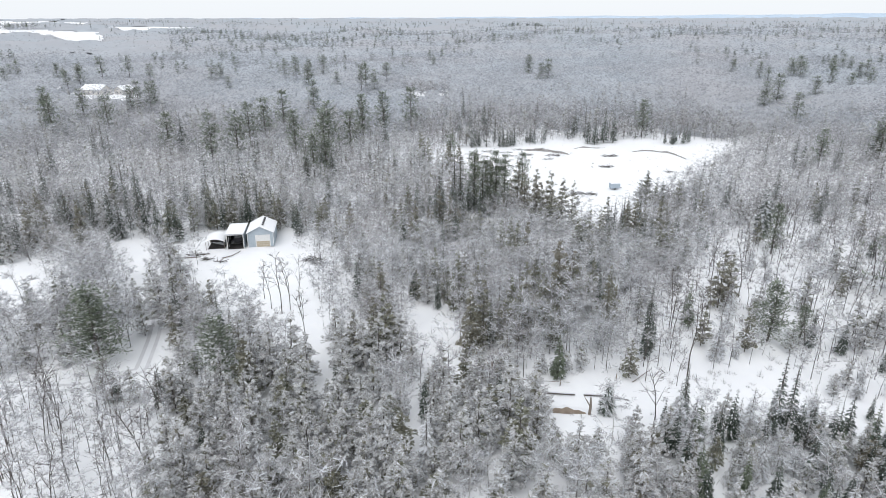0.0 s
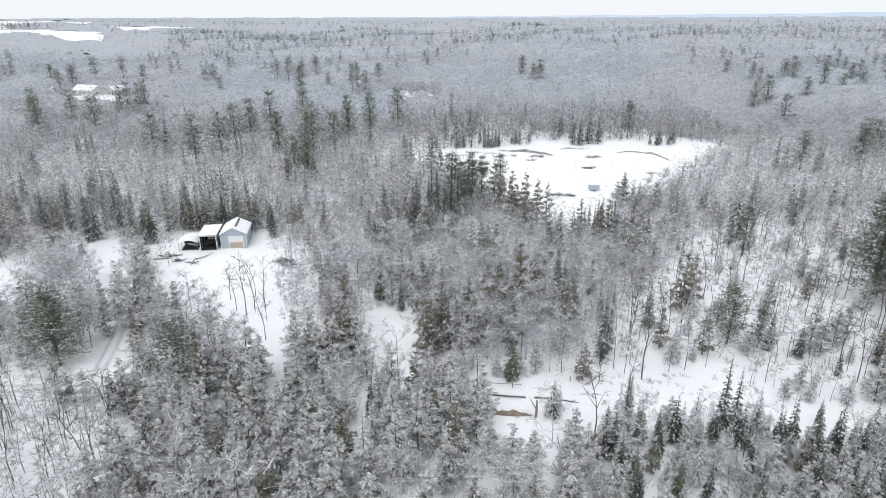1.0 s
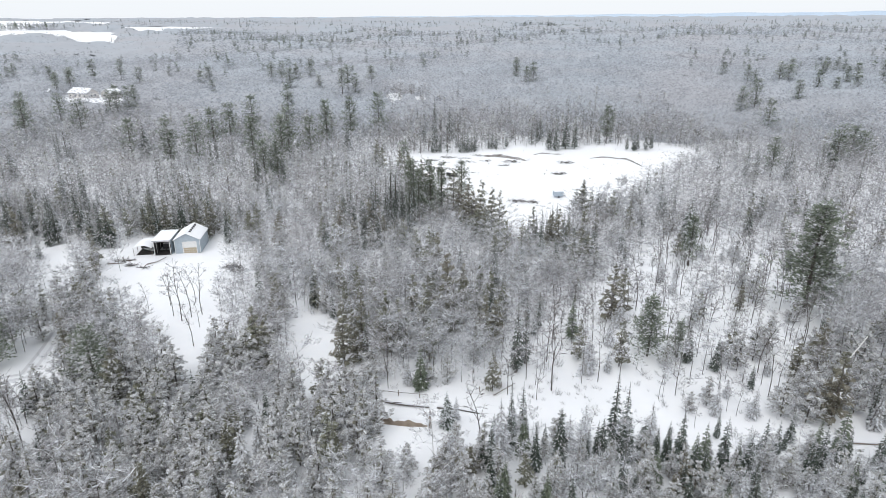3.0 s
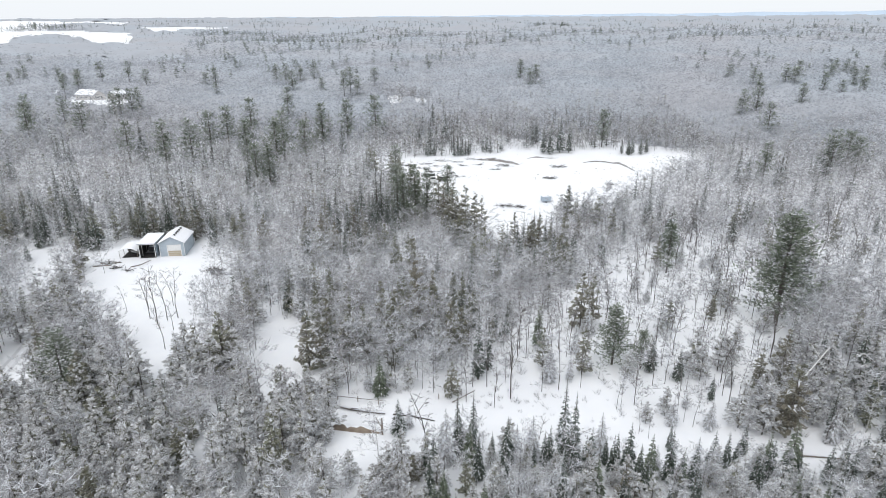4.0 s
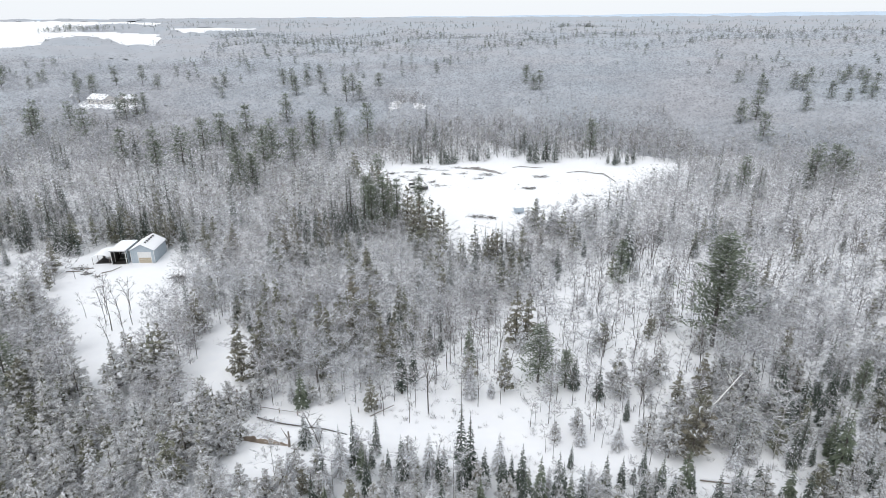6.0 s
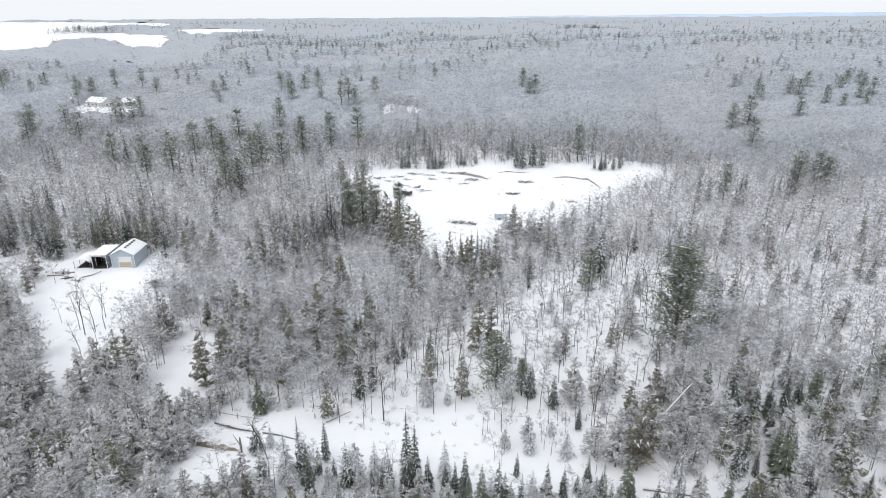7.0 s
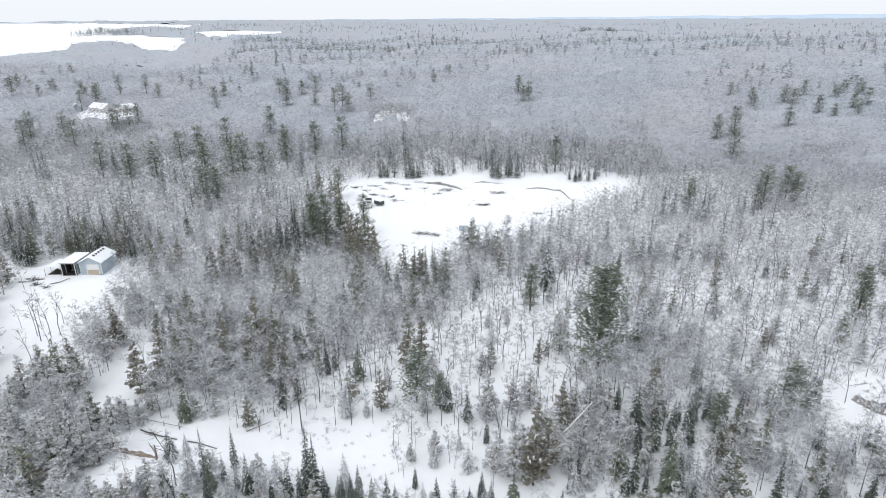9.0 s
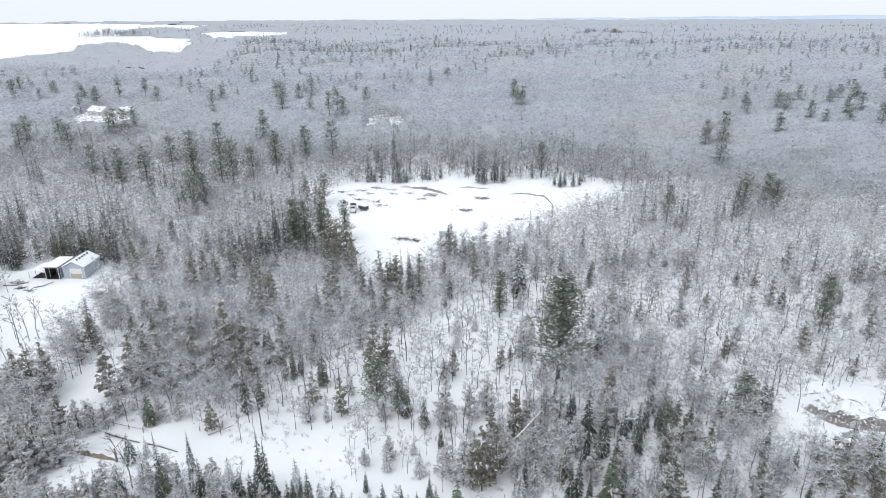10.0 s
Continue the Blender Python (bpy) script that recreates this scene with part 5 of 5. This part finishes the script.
def bank(path, tall, back, material, name, label, seed):
    """A cut edge: bare earth on its open side, snow lying on top behind it."""
    r = np.random.default_rng(seed)
    path = np.array(path, float)
    s = np.linspace(0, len(path) - 1, 40)
    xs, ys = np.interp(s, range(len(path)), path[:, 0]), np.interp(s, range(len(path)), path[:, 1])
    tx, ty = np.gradient(xs), np.gradient(ys)
    n = np.hypot(tx, ty)
    nx_, ny_ = -ty / n, tx / n
    rows = []
    for k in range(40):
        taper = math.sin(math.pi * (k + 0.6) / 40.2) ** 0.5
        h = tall * taper * (1 + 0.12 * math.sin(k * 0.9 + seed) + 0.2 * math.sin(k * 0.37 + 2 * seed) + r.normal(0, 0.05 if tall < 2 else 0.02))
        prof_ = [(-0.25 * tall, -0.4), (0.0, 0.15 * h), (0.22 * tall, 0.6 * h), (0.38 * tall, h), (0.6 * tall, h * 1.02), (back * 0.6, h * 0.7), (back, -0.3)]
        row = []
        for d, z in prof_:
            jx = r.normal(0, 0.06 * tall if 1 < tall < 2 else 0.03)
            x, y = xs[k] + nx_[k] * (d + jx), ys[k] + ny_[k] * (d + jx)
            row.append((x, y, float(height(x, y)) + z + r.normal(0, 0.03 * min(tall, 1.2))))
        rows.append(row)
    v = np.array(rows).reshape(-1, 3)
    f, m = [], []
    w = 7
    for k in range(39):
        for j in range(w - 1):
            a = k * w + j
            f.append((a, a + 1, a + 1 + w, a + w)[::-1])
            m.append(0 if 0 < j < 3 or j == 0 else 1)
    return tagged(new(name, quick_mesh(name, v, np.array(f), [material, M_SNOW], m, tall < 1 or tall > 2)), label, "earth bank")


bank([(169.5, 115.8), (165.5, 115.4), (161, 115.8), (158, 117.5), (155.0, 121.5)][::-1], 2.6, 11, M_SOIL, "earth_mound", "snow covered earth mound with a bare cut face", 1)
bank([(13.5, 80.6), (17.2, 80.3), (22.0, 80.2)], 0.95, 3.5, M_BROWN, "muddy_bank", "bare brown muddy bank between snow", 2)
bank([(82, 266.5), (90, 267.5), (97, 266), (99.5, 259), (101, 254)], 0.55, 6, M_SOIL, "cut_bank", "dark cut bank edge at the far snowfield", 3)
bank([(36, 271.5), (41, 270), (47, 267), (54, 263)], 1.1, 7, M_SOIL, "soil_mound", "low heap of bare grey soil and snow", 4)
bank([(58, 272), (66, 274), (72, 274)], 0.4, 4, M_SOIL, "cut_bank", "dark cut bank edge at the far snowfield", 5)


def brush_pile(x, y, wide, tall, count, seed):
    r = np.random.default_rng(seed)
    g = Geo()
    for k in range(count):
        az, rad = r.uniform(0, 6.283), wide * r.uniform(0, 1) ** 0.7
        p = np.array([rad * math.cos(az), rad * math.sin(az) * 0.5, r.uniform(-0.05, 0.3)])
        d = direction(r.uniform(0.8, 2.2), r.uniform(0, 6.283), r.uniform(-0.1, 0.5))
        g.tube([p, p + d * (1, 1, tall)], [0.08, 0.04], 3, 0 if r.uniform() < 0.8 else 1)
    v, f, m = g.arrays()
    ob = tagged(new("brush_pile", quick_mesh("brush_pile", v, f, [M_BARK, M_LOAD], m)), "tangled pile of cut branches dusted with snow", "brush pile", kind="stuff")
    ob.location = (x, y, float(height(x, y)))


for k, (x, y, wide, count) in enumerate([(65.5, 244, 3.2, 60), (48, 261, 4, 60), (45.8, 209, 3.5, 70), (52, 208, 2.5, 40), (28, 246, 2.5, 30), (24, 251, 3, 40), (70, 259, 3.2, 50), (88, 236, 2.5, 30), (-65, 152.5, 2.6, 50), (-33.5, 149.5, 3, 80), (-31, 147, 2.2, 50), (17, 252, 2.5, 30)]):
    brush_pile(x, y, wide, 0.8, count, 600 + k)

# clods and stones on the snowfields
r = np.random.default_rng(61)
clods = Geo()
cxs, cys = r.uniform(0, 125, 900), r.uniform(170, 288, 900)
ok = inside(cxs, cys, BIG, 0) & (waves(cxs, cys, 12, 62) > 0.45)
for x, y in zip(cxs[ok], cys[ok]):
    z, s = float(height(x, y)), r.uniform(0.12, 0.45)
    p = np.array([x, y, z - 0.05])
    a, b, c = (p + direction(s, q + r.uniform(-0.4, 0.4), 0) for q in (0, 2.1, 4.2))
    top = p + np.array([0, 0, s * r.uniform(0.5, 0.9)])
    for q in ((a, b, top), (b, c, top), (c, a, top)):
        clods.tri(*q, 0)
v, f, m = clods.arrays()
tagged(new("clods", quick_mesh("clods", v, f, [M_SOIL], m)), "scattered soil clods and stones showing through snow", "stones", kind="stuff")


# ---- farmhouses among the far trees ----
def house(x, y, turn, wide, long, eave, ridge, label):
    h = thing("house", x, y, turn, label, "house", "farmhouses")
    prof_h = lambda q: eave + (ridge - eave) * (1 - abs(q) / (wide / 2))
    gable = [(-wide / 2, -1), (wide / 2, -1), (wide / 2, eave), (0, ridge), (-wide / 2, eave)]
    prism_part("wall", gable, -long / 2, long / 2, M_HOUSE, h)
    roof = prism_part("roof", [(-wide / 2 - 0.4, eave - 0.25), (0, ridge), (wide / 2 + 0.4, eave - 0.25), (wide / 2 + 0.4, eave - 0.1), (0, ridge + 0.18), (-wide / 2 - 0.4, eave - 0.1)], -long / 2 - 0.4, long / 2 + 0.4, M_ROOF, h)
    bm = bmesh.new()
    snow_cap(bm, -wide / 2 - 0.38, wide / 2 + 0.38, -long / 2 - 0.38, long / 2 + 0.38, lambda q: prof_h(q) + 0.19, 0.25, 9, 9)
    part("roof_snow", bm, M_SNOW, roof, "white snow on the roof")
    for k in range(4):
        yy = -long / 2 + long * (k + 0.5) / 4
        for sx in (-wide / 2 - 0.03, wide / 2):
            win = box_part("window", (sx, yy - 0.6, 1.0), (sx + 0.03, yy + 0.6, 2.2), M_TRIM, h)
            box_part("pane", (sx - 0.004, yy - 0.5, 1.1), (sx + 0.034, yy + 0.5, 2.1), M_GLASS, win)
    for sx in (-1.6, 1.0):
        win = box_part("window", (sx, -long / 2 - 0.03, 1.0), (sx + 1.2, -long / 2, 2.2), M_TRIM, h)
        box_part("pane", (sx + 0.1, -long / 2 - 0.034, 1.1), (sx + 1.1, -long / 2 - 0.004, 2.1), M_GLASS, win)
    return h


house(-214, 393, 70, 9, 16, 3.2, 5.8, "long low farmhouse with a snow covered roof")
house(-203, 405, -15, 7, 10, 3.0, 5.2, "small outbuilding with a snow covered roof")
house(-243, 404, 40, 7, 12, 3.0, 5.0, "small outbuilding with a snow covered roof")


# ---- debris at the back of the snowfield ----
for k, (x, y, wide, count) in enumerate([(6, 262, 3, 34), (13, 266, 3, 34), (20, 270, 3.5, 40), (27, 268, 2.5, 26), (34, 272, 3, 30), (12, 258, 2.2, 20), (19, 262, 2.2, 22), (30, 262, 2, 18), (44, 256, 2.4, 24), (37, 264, 2, 18), (-61, 149, 1.6, 24), (-57, 148, 1.4, 20)]):
    brush_pile(x, y, wide, 0.7, count, 640 + k)


def track(path, wide, label):
    """Two wheel ruts pressed into the snow along a path."""
    path = np.array(path, float)
    s = np.linspace(0, len(path) - 1, 60)
    xs, ys = np.interp(s, range(len(path)), path[:, 0]), np.interp(s, range(len(path)), path[:, 1])
    tx, ty = np.gradient(xs), np.gradient(ys)
    n = np.hypot(tx, ty)
    ob = tagged(new("wheel_track"), label, "track")
    for side in (-0.85, 0.85):
        v = []
        for k in range(60):
            for d in (side - wide / 2, side + wide / 2):
                x, y = xs[k] - ty[k] / n[k] * d, ys[k] + tx[k] / n[k] * d
                v.append((x, y, float(height(x, y)) + 0.02 + 0.05 * math.sin(math.pi * k / 59)))
        f = np.array([(2 * k, 2 * k + 1, 2 * k + 3, 2 * k + 2) for k in range(59)])
        rut = new("rut", quick_mesh("rut", np.array(v), f, [M_PACK], None, True))
        rut.parent = ob


track([(-88, 88.5), (-74, 90), (-62, 91), (-54, 96), (-57, 108), (-62, 124), (-70, 142), (-79, 158)], 0.7, "faint packed wheel ruts along the snowy drive")
